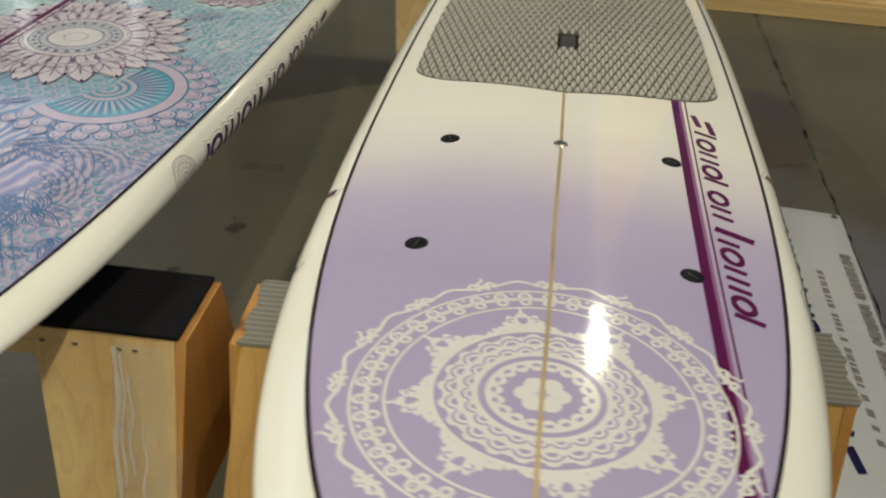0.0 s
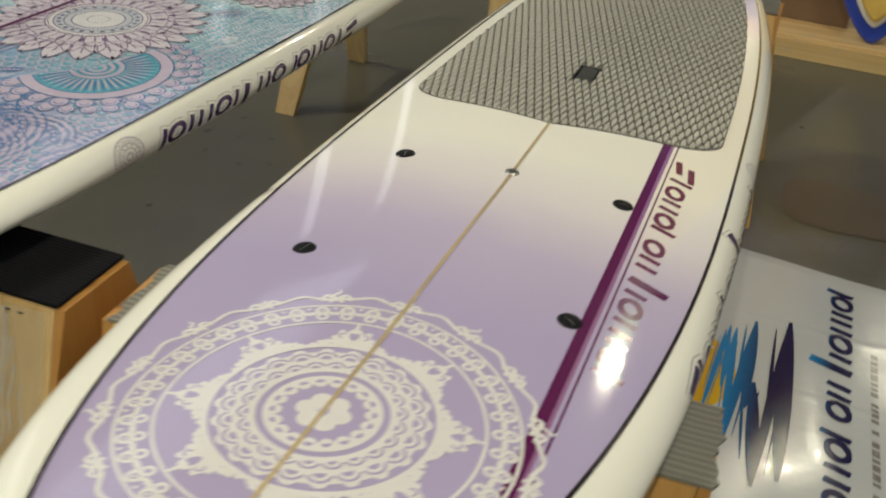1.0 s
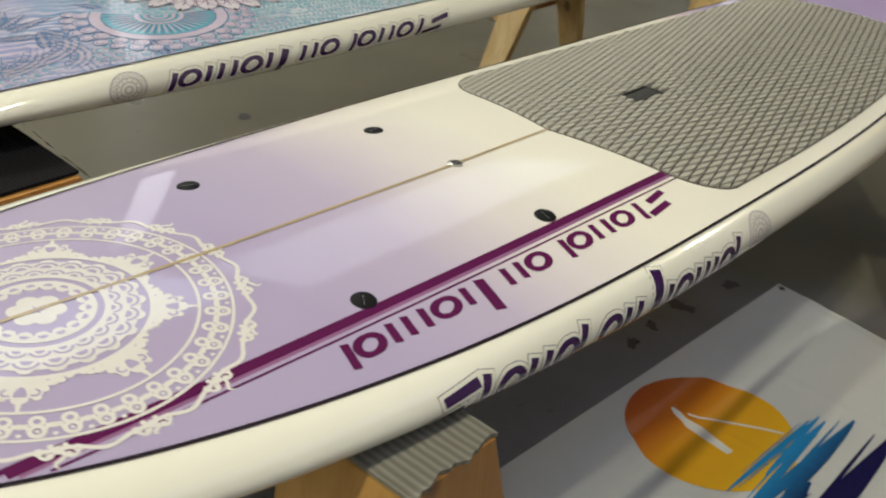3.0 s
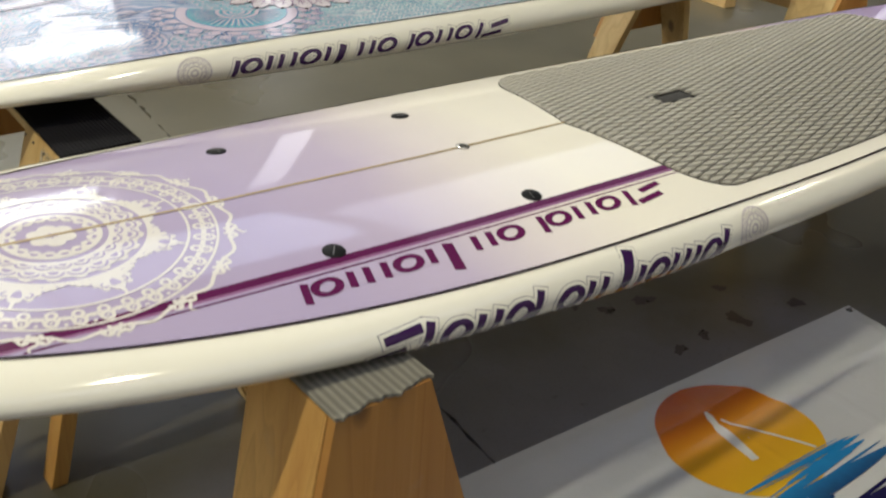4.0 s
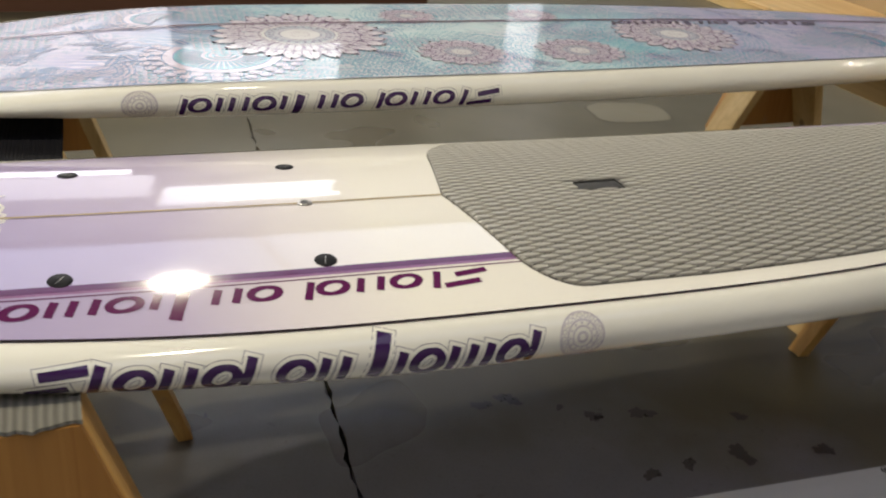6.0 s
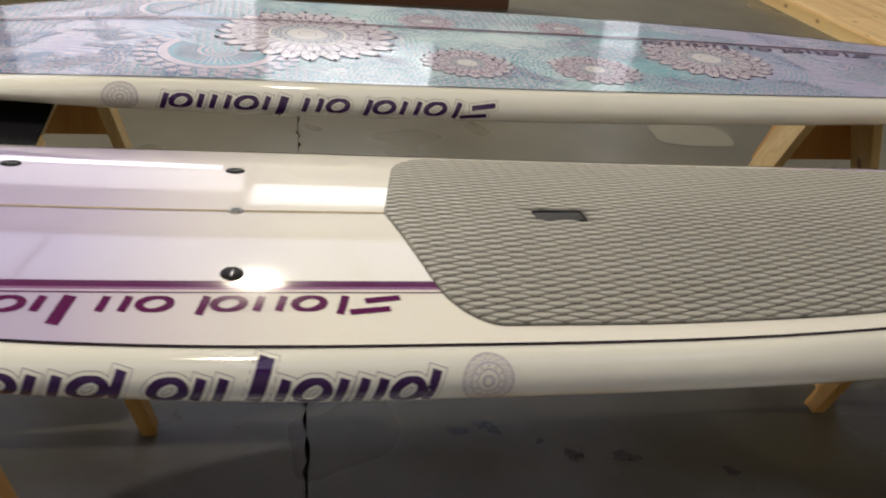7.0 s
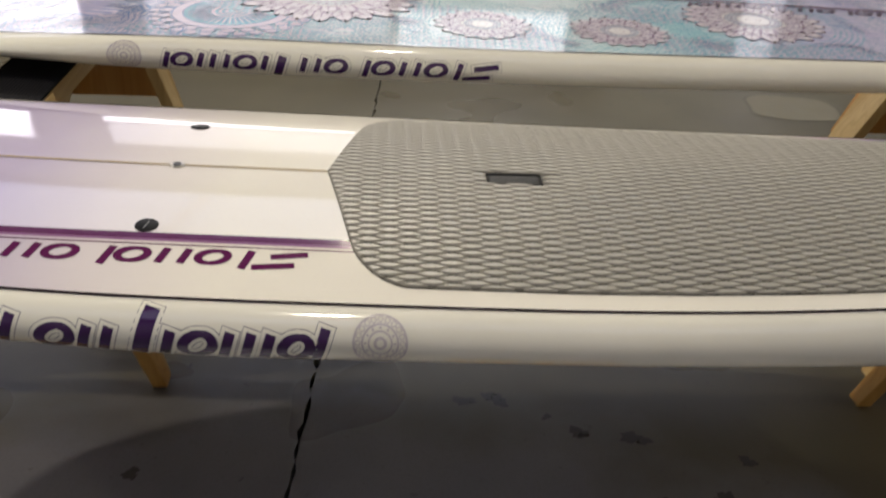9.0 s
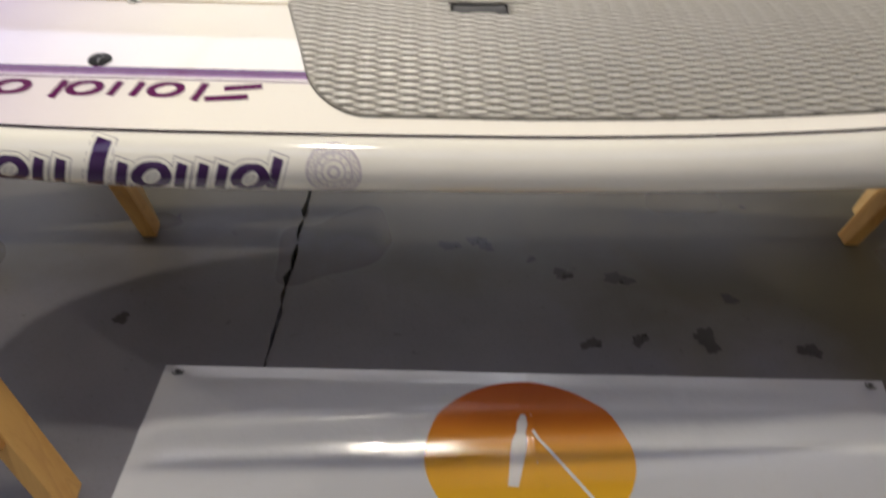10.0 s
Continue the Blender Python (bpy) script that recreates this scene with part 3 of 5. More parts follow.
class Art:
    """Flat printed shapes laid on a surface: ribbons, fans and bent quads."""

    def __init__(self, place, base=0.0007, step=0.000012, inside=None):
        self.place, self.base, self.step, self.inside = place, base, step, inside
        self.vs, self.fs, self.k, self.gain, self.across = [], [], 0, 1.0, 1

    def lift(self):
        self.k += 1
        return self.base + (self.k % 60) * self.step

    def add(self, pts, faces):
        h, n0 = self.lift(), len(self.vs)
        ok = [self.inside is None or self.inside(*p) for p in pts]
        self.vs += [self.place(p[0], p[1], h) for p in pts]
        self.fs += [tuple(n0 + i for i in f) for f in faces if all(ok[i] for i in f)]

    def ribbon(self, pts, w, closed=False, taper=False, weights=None):
        n, out, faces = len(pts), [], []
        for i, (x, y) in enumerate(pts):
            if closed:
                a, b = pts[i - 1], pts[(i + 1) % n]
            else:
                a, b = pts[max(0, i - 1)], pts[min(n - 1, i + 1)]
            dx, dy = b[0] - a[0], b[1] - a[1]
            d = math.hypot(dx, dy) or 1.0
            hw = w / 2 * (math.sin(math.pi * (i + 0.35) / (n - 0.3)) ** 0.6 if taper else 1.0) * self.gain * (weights[i] if weights else 1.0)
            out += [(x - dy / d * hw * k, y + dx / d * hw * k) for k in [1 - 2 * s / self.across for s in range(self.across + 1)]]
        m = self.across + 1
        for i in range(n if closed else n - 1):
            j = (i + 1) % n
            faces += [(m * i + s, m * i + s + 1, m * j + s + 1, m * j + s) for s in range(self.across)]
        self.add(out, faces)

    def ring(self, c, r, w, n=96):
        self.ribbon([(c[0] + r * math.cos(2 * math.pi * i / n), c[1] + r * math.sin(2 * math.pi * i / n)) for i in range(n)], w, True)

    def fan(self, c, pts):
        n = len(pts)
        self.add([c] + list(pts), [(0, 1 + i, 1 + (i + 1) % n) for i in range(n)])

    def disc(self, c, r, n=20, r2=None):
        self.fan(c, [(c[0] + r * math.cos(2 * math.pi * i / n), c[1] + (r2 or r) * math.sin(2 * math.pi * i / n)) for i in range(n)])

    def quad(self, a, b, c, d, nu=3, nv=6):
        pts, faces = [], []
        for j in range(nv + 1):
            for i in range(nu + 1):
                u, v = i / nu, j / nv
                pts.append(tuple((a[k] * (1 - u) + b[k] * u) * (1 - v) + (d[k] * (1 - u) + c[k] * u) * v for k in (0, 1)))
        for j in range(nv):
            for i in range(nu):
                q = j * (nu + 1) + i
                faces.append((q, q + 1, q + nu + 2, q + nu + 1))
        self.add(pts, faces)

    def mesh(self):
        return self.vs, self.fs


def polar(c, r, a):
    return (c[0] + r * math.cos(a), c[1] + r * math.sin(a))


MARKS = (("wedge", 0.105), ("bar", 0.055), ("ring", 0.085), ("pair", 0.095), ("ring", 0.085), ("bar", 0.035), ("gap", 0.04), ("ring", 0.085), ("pair", 0.090), ("gap", 0.03),
         ("pillar", 0.060), ("stub", 0.042), ("ring", 0.085), ("pair", 0.090), ("stub", 0.042), ("ring", 0.080), ("bar", 0.035))


def mark_strokes(at, length, x_height, tall):
    """A brand mark as plain slanted rings and bars: one list of strokes a mark; at(s, h) maps along and up."""
    k, s, marks = length / sum(w for _, w in MARKS), 0.0, []

    def line(p0, q0, p1, q1, w):
        pts = [(p0 + (p1 - p0) * i / 6, q0 + (q1 - q0) * i / 6) for i in range(7)]
        return ([at(s + p + q * 0.30, q) for p, q in pts], w * x_height, [1.0] * 7)

    for kind, share in MARKS:
        w = share * k
        if kind == "wedge":
            marks.append([line(w * 0.98, x_height * 1.06, w * 0.10, x_height * 0.86, 0.34)])
            marks.append([line(w * 0.72, x_height * 0.36, -w * 0.05, x_height * 0.14, 0.34)])
        elif kind == "bar":
            marks.append([line(w * 0.35, 0.02 * x_height, w * 0.35, x_height * 1.18, 0.33)])
        elif kind == "pillar":
            marks.append([line(w * 0.40, 0.0, w * 0.40, tall, 0.50)])
        elif kind == "stub":
            marks.append([line(w * 0.45, 0.02 * x_height, w * 0.45, x_height * 0.95, 0.34)])
        elif kind == "ring":
            turn = [2 * math.pi * i / 28 for i in range(30)]
            spots = [(w * (0.5 + 0.38 * math.cos(a)), x_height * (0.5 + 0.40 * math.sin(a))) for a in turn]
            marks.append([([at(s + p + q * 0.30, q) for p, q in spots], 0.27 * x_height, [0.80 + 0.5 * abs(math.cos(a)) for a in turn])])
        elif kind == "pair":
            for p in (0.22, 0.74):
                marks.append([line(w * p, 0.03 * x_height, w * p, x_height * 0.97, 0.33)])
        s += w
    return marks


def draw_marks(art, strokes, grow=0.0):
    """Lays strokes on a surface, wider by grow all round."""
    for pts, w, weights in strokes:
        if grow:
            ends = []
            for p, q in ((pts[0], pts[1]), (pts[-1], pts[-2])):
                d = math.hypot(p[0] - q[0], p[1] - q[1]) or 1.0
                ends.append((p[0] + (p[0] - q[0]) / d * grow, p[1] + (p[1] - q[1]) / d * grow))
            pts = [ends[0]] + pts + [ends[1]]
            weights = [(w * k + 2 * grow) / w for k in [weights[0]] + weights + [weights[-1]]]
        art.ribbon(pts, w, weights=weights)


def brand_marks(root, place, base, material, label, at, length, x_height, tall, across=1):
    """Every plain mark of the brand as a part of its own."""
    for strokes in mark_strokes(at, length, x_height, tall):
        art = Art(place, base, 0.000004)
        art.across = across
        draw_marks(art, strokes)
        part("brand_mark", art.mesh(), material, root, label, True)


def hull_meshes(sh):
    """Deck skin, and rail with belly, of a board."""
    n, cols = 110, 26
    ys = sh.stations(n)
    bm, rows = bmesh.new(), []
    for y in ys:
        p = sh.half(y)
        if p < 1e-6:
            rows.append([bm.verts.new(sh.deck(0, y, 0))])
        else:
            rows.append([bm.verts.new(sh.deck(p * (2 * j / cols - 1), y, 0)) for j in range(cols + 1)])
    for a, b in zip(rows, rows[1:]):
        for j in range(cols):
            quad = [a[min(j, len(a) - 1)], a[min(j + 1, len(a) - 1)], b[min(j + 1, len(b) - 1)], b[min(j, len(b) - 1)]]
            seen = list(dict.fromkeys(quad))
            if len(seen) > 2:
                bm.faces.new(seen)
    loop = [(sh.half(y), y) for y in ys] + [(-sh.half(y), y) for y in reversed(ys[1:-1])]
    m, rings = len(loop), 16
    vs, fs = [], []
    for i, (x, y) in enumerate(loop):
        a, b = loop[i - 1], loop[(i + 1) % m]
        t = Vector((b[0] - a[0], b[1] - a[1])).normalized()
        nrm = Vector((t.y, -t.x))
        zp, zb = sh.z(x, y), sh.belly(y) + sh.keel
        hh = (zp - zb) / (1 + math.cos(TH0))
        for j in range(rings + 1):
            th = TH0 + (math.pi - TH0) * j / rings
            off = sh.bulge(y) * (math.sin(th) - math.sin(TH0))
            vs.append((x + nrm.x * off, y + nrm.y * off - sh.origin.y, zb + hh + hh * math.cos(th) - sh.origin.z))
    for i in range(m):
        k = (i + 1) % m
        for j in range(rings):
            fs.append((i * (rings + 1) + j, k * (rings + 1) + j, k * (rings + 1) + j + 1, i * (rings + 1) + j + 1))
    spine = len(vs)
    vs += [(0.0, y - sh.origin.y, sh.belly(y) + sh.keel * (1 - min(1.0, sh.half(y) / 0.25)) - sh.origin.z) for y in ys]
    for i in range(n):
        for a, b in ((i, i + 1), ((m - i) % m, (m - i - 1) % m)):
            fs.append((a * (rings + 1) + rings, b * (rings + 1) + rings, spine + i + 1, spine + i))
    return bm, (vs, fs)


HX, HY0, HY1 = 0.024, 1.270, 1.366


def cut_slot(bm):
    """Opens the carry-handle slot in a sheet."""
    for co, no in (((HX, 0, 0), (1, 0, 0)), ((-HX, 0, 0), (1, 0, 0)), ((0, HY0 - LILAC.origin.y, 0), (0, 1, 0)), ((0, HY1 - LILAC.origin.y, 0), (0, 1, 0))):
        bmesh.ops.bisect_plane(bm, geom=list(bm.verts) + list(bm.edges) + list(bm.faces), plane_co=co, plane_no=no, dist=1e-6)
    gone = []
    for f in bm.faces:
        c = f.calc_center_median()
        if abs(c.x) < HX and HY0 - LILAC.origin.y < c.y < HY1 - LILAC.origin.y and f.normal.z != 0:
            gone.append(f)
    bmesh.ops.delete(bm, geom=gone, context="FACES")


PADW = 0.324


def pad_front(x):
    a = abs(x)
    k = min(1.0, max(0.0, a - 0.225) / 0.099)
    return 1.0 + 0.21 * a + 0.072 * (1 - math.sqrt(1 - k * k))


def pad_back(x):
    a, lo, hi = abs(x), 1.0, 2.32
    if LILAC.half(hi) - 0.037 >= a:
        return hi
    for _ in range(30):
        y = (lo + hi) / 2
        lo, hi = (y, hi) if LILAC.half(y) - 0.037 >= a else (lo, y)
    return max(lo, pad_front(x) + 0.004)


def pad_outline(inset):
    xs = [PADW * math.sin(math.pi / 2 * i / 24) for i in range(25)]
    s = (PADW - inset) / PADW
    right = [(x * s, pad_front(x) + inset) for x in xs] + [(x * s, pad_back(x) - inset) for x in reversed(xs)]
    left = [(-x, y) for x, y in reversed(right)]
    return right + left[1:-1]


def clip_convex(poly, outline):
    """Cuts a polygon by a convex outline that runs anticlockwise."""
    out = poly
    for i in range(len(outline)):
        a, b = outline[i], outline[(i + 1) % len(outline)]
        ex, ey = b[0] - a[0], b[1] - a[1]
        if abs(ex) + abs(ey) < 1e-7 or not out:
            continue
        cur, out = out, []
        for k in range(len(cur)):
            p, q = cur[k], cur[(k + 1) % len(cur)]
            dp = ex * (p[1] - a[1]) - ey * (p[0] - a[0])
            dq = ex * (q[1] - a[1]) - ey * (q[0] - a[0])
            if dp >= 0:
                out.append(p)
            if dp * dq < 0:
                t = dp / (dp - dq)
                out.append((p[0] + (q[0] - p[0]) * t, p[1] + (q[1] - p[1]) * t))
    return out


PAD_T = 0.0016


def pad_meshes():
    """The pad's sheet, and its raised lens-shaped grips."""
    bm, cols, rows = bmesh.new(), 60, 50
    grid = []
    for i in range(cols + 1):
        x = PADW * math.sin(math.pi * (i / cols - 0.5))
        a, b = pad_front(x), pad_back(x)
        line = []
        for j in range(rows + 1):
            y = a + (b - a) * j / rows
            line.append(bm.verts.new(LILAC.deck(x, y, PAD_T)))
        grid.append(line)
    for i in range(cols):
        for j in range(rows):
            bm.faces.new((grid[i][j], grid[i + 1][j], grid[i + 1][j + 1], grid[i][j + 1]))
    edge = [g[0] for g in grid] + grid[-1][1:] + [g[-1] for g in reversed(grid[:-1])] + list(reversed(grid[0][1:-1]))
    low = [bm.verts.new((v.co.x * 1.003, v.co.y, v.co.z - PAD_T - 0.001)) for v in edge]
    for i in range(len(edge)):
        k = (i + 1) % len(edge)
        bm.faces.new((edge[i], low[i], low[k], edge[k]))
    cut_slot(bm)
    vs, fs = [], []
    d1, d2, lift = 0.0625, 0.0174, 0.0038
    outline = pad_outline(0.001)
    area = sum(outline[i][0] * outline[(i + 1) % len(outline)][1] - outline[(i + 1) % len(outline)][0] * outline[i][1] for i in range(len(outline)))
    if area < 0:
        outline.reverse()
    shape = [(-0.5, 0.0), (-0.25, -0.30), (0.0, -0.44), (0.25, -0.30), (0.5, 0.0), (0.25, 0.30), (0.0, 0.44), (-0.25, 0.30)]
    for row in range(-43, 44):
        for col in range(0, 24):
            cx = row * d2 / 2
            cy = 0.98 + col * d1 + (d1 / 2 if row % 2 else 0)
            if abs(cx) > 0.36 or (abs(cx) < HX and HY0 < cy < HY1):
                continue
            poly = clip_convex([(cx + b * d2 * 0.77, cy + a * d1 * 0.84) for a, b in shape], outline)
            if abs(cx) < HX + d2 and HY0 - d1 < cy < HY1 + d1:
                if abs(cx) >= HX:
                    poly = [(math.copysign(max(abs(x), HX), cx), y) for x, y in poly]
                else:
                    poly = [(x, min(y, HY0) if cy <= HY0 else max(y, HY1)) for x, y in poly]
            if len(poly) < 3:
                continue
            mx, my = sum(p[0] for p in poly) / len(poly), sum(p[1] for p in poly) / len(poly)
            n0, n = len(vs), len(poly)
            for k, h in ((1.0, PAD_T - 0.0002), (0.90, PAD_T + lift * 0.7), (0.68, PAD_T + lift)):
                vs += [LILAC.deck(mx + (p[0] - mx) * k, my + (p[1] - my) * k, h) for p in poly]
            for lev in (0, n):
                fs += [(n0 + lev + i, n0 + lev + (i + 1) % n, n0 + lev + n + (i + 1) % n, n0 + lev + n + i) for i in range(n)]
            fs.append(tuple(n0 + 2 * n + i for i in range(n)))
    return bm, (vs, fs)


def lace_mandala(art, gap, c, R):
    """White lace rings; gap takes the shapes that stay open in them."""
    two = 2 * math.pi

    def loop(fn, n, w):
        art.ribbon([polar(c, R * fn(two * i / n), two * i / n) for i in range(n)], w * R, True)

    def arc(to, q, r, a0, span, w, n=12):
        to.ribbon([polar(q, R * r, a0 - span + 2 * span * j / n) for j in range(n + 1)], R * w)

    for i in range(6):
        art.disc(polar(c, R * 0.080, two * i / 6), R * 0.052, 18)
    art.disc(c, R * 0.075, 24)
    gap.fan(c, [polar(c, R * (0.040 if i % 2 else 0.016), two * (i + 1) / 12) for i in range(12)])
    # a band of half-moon eyelets
    loop(lambda a: 0.236, 90, 0.048)
    for i in range(18):
        a0 = two * i / 18
        art.disc(polar(c, R * 0.214, a0), R * 0.034, 14)
        q = polar(c, R * 0.216, a0)
        gap.fan(q, [polar(q, R * 0.021, a0 - 1.7 + 3.4 * j / 10) for j in range(11)])
    # two rows of shells
    loop(lambda a: 0.376, 120, 0.140)
    for i in range(22):
        a0, a1 = two * i / 22, two * (i + 0.5) / 22
        art.disc(polar(c, R * 0.443, a0), R * 0.040, 14)
        q, p = polar(c, R * 0.395, a0), polar(c, R * 0.325, a1)
        arc(gap, q, 0.052, a0, 1.35, 0.013)
        gap.fan(q, [polar(q, R * 0.027, a0 - 1.6 + 3.2 * j / 10) for j in range(11)])
        arc(gap, p, 0.043, a1, 1.35, 0.012, 10)
        gap.fan(p, [polar(p, R * 0.020, a1 - 1.6 + 3.2 * j / 8) for j in range(9)])
    loop(lambda a: 0.512, 130, 0.026)
    for i in range(56):
        art.disc(polar(c, R * 0.527, two * i / 56), R * 0.017, 10)
    # three-lobed ornaments
    for i in range(8):
        a0 = two * (i + 0.27) / 8
        u, v = (math.cos(a0), math.sin(a0)), (-math.sin(a0), math.cos(a0))

        def local(rr, ss):
            return (c[0] + R * (rr * u[0] + ss * v[0]), c[1] + R * (rr * u[1] + ss * v[1]))
        for rr, ss, size in ((0.570, 0.0, 0.050), (0.600, 0.0, 0.045), (0.636, 0.0, 0.036)):
            art.disc(local(rr, ss), R * size, 16)
        art.ribbon([local(0.662 + 0.060 * j / 6, 0.0) for j in range(7)], R * 0.015)
        art.disc(local(0.682, 0.0), R * 0.013, 10)
        gap.fan(local(0.606, 0.0), [local(0.606 + 0.030 * math.cos(b) - 0.010 * math.cos(2 * b), 0.026 * math.sin(b)) for b in [two * j / 24 for j in range(24)]])
        art.ribbon([local(0.592 + 0.022 * j / 5, 0.0) for j in range(6)], R * 0.009)
        for s in (-1, 1):
            art.disc(local(0.600, s * 0.052), R * 0.036, 16)
            art.disc(local(0.632, s * 0.066), R * 0.018, 12)
            art.disc(local(0.578, s * 0.092), R * 0.018, 10)
            arc(gap, local(0.600, s * 0.054), 0.019, a0 + s * 1.2, 1.9, 0.010, 12)
            for rr, ss, size in ((0.548, 0.040, 0.028), (0.545, 0.080, 0.027), (0.535, 0.118, 0.022), (0.522, 0.150, 0.018)):
                art.disc(local(rr, s * ss), R * size, 12)
    loop(lambda a: 0.722, 160, 0.014)
    loop(lambda a: 0.880, 180, 0.014)
    # a band of paired curls
    for i in range(40):
        a0, a1 = two * i / 40, two * (i + 0.5) / 40
        art.ring(polar(c, R * 0.832, a0), R * 0.028, R * 0.018, 16)
        art.ring(polar(c, R * 0.776, a0), R * 0.024, R * 0.017, 14)
        art.disc(polar(c, R * 0.832, a0), R * 0.009, 8)
        arc(art, polar(c, R * 0.830, a1), 0.034, a1 + math.pi, 1.45, 0.016, 12)
        arc(art, polar(c, R * 0.782, a1), 0.028, a1, 1.30, 0.014, 10)
        if i % 5:
            art.disc(polar(c, R * 0.804, a1), R * 0.015, 9)
            art.disc(polar(c, R * 0.852, a1), R * 0.011, 9)
    # wavy border with leaf sprigs
    loop(lambda a: 0.955 - 0.018 * math.cos(16 * a) + 0.006 * math.cos(32 * a + 0.6), 400, 0.019)
    for i in range(16):
        a0 = two * i / 16
        for s in (-1, 1):
            art.ribbon([polar(c, R * (0.940 + 0.045 * math.sin(math.pi * j / 8)), a0 + s * (0.006 + 0.085 * j / 8)) for j in range(9)], R * 0.016, taper=True)
            art.disc(polar(c, R * 0.972, a0 + s * 0.035), R * 0.016, 9)
            art.disc(polar(c, R * 0.922, a0 + s * 0.030), R * 0.013, 9)
            art.ring(polar(c, R * 0.948, a0 + s * 0.075), R * 0.015, R * 0.010, 10)
        art.disc(polar(c, R * 0.945, a0), R * 0.024, 12)
        art.ribbon([polar(c, R * (0.955 + (0.085 if i % 2 else 0.05) * j / 6), a0 + 0.02 * math.sin(j)) for j in range(7)], R * 0.016, taper=True)


def flower_mandala(fill, ink, cream, c, R, petals, seed):
    """A drawn rosette: pale heart, dark eyelet ring, scalloped petals and a spiky outer row."""
    r = random.Random(seed)
    two, fine = 2 * math.pi, min(0.0022, 0.010 * R + 0.0004)

    def petal(rin, rout, a, half, sharp):
        pts = []
        for side in (1, -1):
            for j in range(11):
                q = j / 10 if side > 0 else 1 - j / 10
                w = half * (1 - q ** 3) ** 0.6 if not sharp else half * math.sin(math.pi * min(1.0, 0.35 + 0.65 * q)) ** 0.8
                pts.append(polar(c, R * (rin + (rout - rin) * q), a + side * w))
        fill.fan(polar(c, R * (rin * 0.5 + rout * 0.5), a), pts)
        ink.ribbon(pts, fine, True)
        ink.ribbon([polar(c, R * (rin + (rout - rin) * (0.10 + 0.45 * k / 4)), a) for k in range(5)], fine * 1.6, taper=True)

    for rin, rout, n, off, sharp in ((0.68, 1.0, petals + 6, 0.0, True), (0.62, 0.86, petals + 6, 0.5, True), (0.44, 0.72, petals, 0.25, False)):
        for i in range(n):
            petal(rin, rout + r.uniform(-0.025, 0.025), two * (i + off + r.uniform(-0.08, 0.08)) / n, two / n * 0.48, sharp)
    for i in range(petals):
        a = two * (i + 0.75) / petals
        ink.ribbon([polar(c, R * (0.50 + 0.10 * k / 4), a) for k in range(5)], R * 0.050, taper=True)
    cream.ring(c, R * 0.425, R * 0.060, 64)
    for rr, w in ((0.462, 1.3), (0.390, 1.1), (0.300, 1.0), (0.235, 1.0)):
        ink.ring(c, R * rr, fine * w, 64)
    for i in range(petals + 6):
        ink.disc(polar(c, R * 0.345, two * i / (petals + 6)), R * 0.022, 8)
        fill.ring(polar(c, R * 0.268, two * i / (petals + 6)), R * 0.022, R * 0.012, 10)
    cream.disc(c, R * 0.225, 28)
    ink.ring(c, R * 0.10, fine * 0.6, 24)


def ripples(art, c, R, turns, seed):
    """Broken rings of short strokes round a flower."""
    r = random.Random(seed)
    for k in range(turns):
        rr = R * 1.08 + 0.0135 * k
        n = max(14, int(2 * math.pi * rr / 0.021))
        for i in range(n):
            a, half = 2 * math.pi * (i + 0.5 * (k % 2)) / n, math.pi / n * r.uniform(0.55, 0.85)
            art.ribbon([polar(c, rr + 0.003 * math.cos(math.pi * (j / 4 - 0.5)), a - half + half * j / 2) for j in range(5)], 0.0036, taper=True)


def fan_motif(teal, ink, cream, c, R, turn, span):
    """A shell with rays, a pale band and scallops along its rim."""
    def arc(r, n=48):
        return [polar(c, r * R, turn + span * i / n) for i in range(n + 1)]
    teal.fan(c, arc(0.62) + [c])
    for i in range(23):
        a = turn + span * (i + 0.5) / 23
        ink.ribbon([polar(c, R * (0.30 + 0.31 * j / 5), a) for j in range(6)], 0.0042, taper=True)
        cream.ribbon([polar(c, R * (0.28 + 0.30 * j / 5), a + span / 46) for j in range(6)], 0.0040, taper=True)
    for r, w in ((0.25, 0.05), (0.16, 0.04), (0.08, 0.04)):
        cream.ribbon(arc(r), w * R)
        ink.ribbon(arc(r + 0.035), 0.0020)
    cream.ribbon(arc(0.70), 0.13 * R)
    ink.ribbon(arc(0.63), 0.0028)
    ink.ribbon(arc(0.77), 0.0028)
    for row, (rr, size, n) in enumerate(((0.86, 0.085, 13), (1.00, 0.075, 18))):
        for i in range(n):
            a = turn + span * (i + 0.5) / n
            q = polar(c, R * rr, a)
            cream.disc(q, R * size, 16)
            ink.ribbon([polar(q, R * size * 1.05, a - 1.9 + 3.8 * j / 12) for j in range(13)], 0.0026)
            ink.ribbon([polar(q, R * size * 0.55, a - 1.7 + 3.4 * j / 8) for j in range(9)], 0.0018)


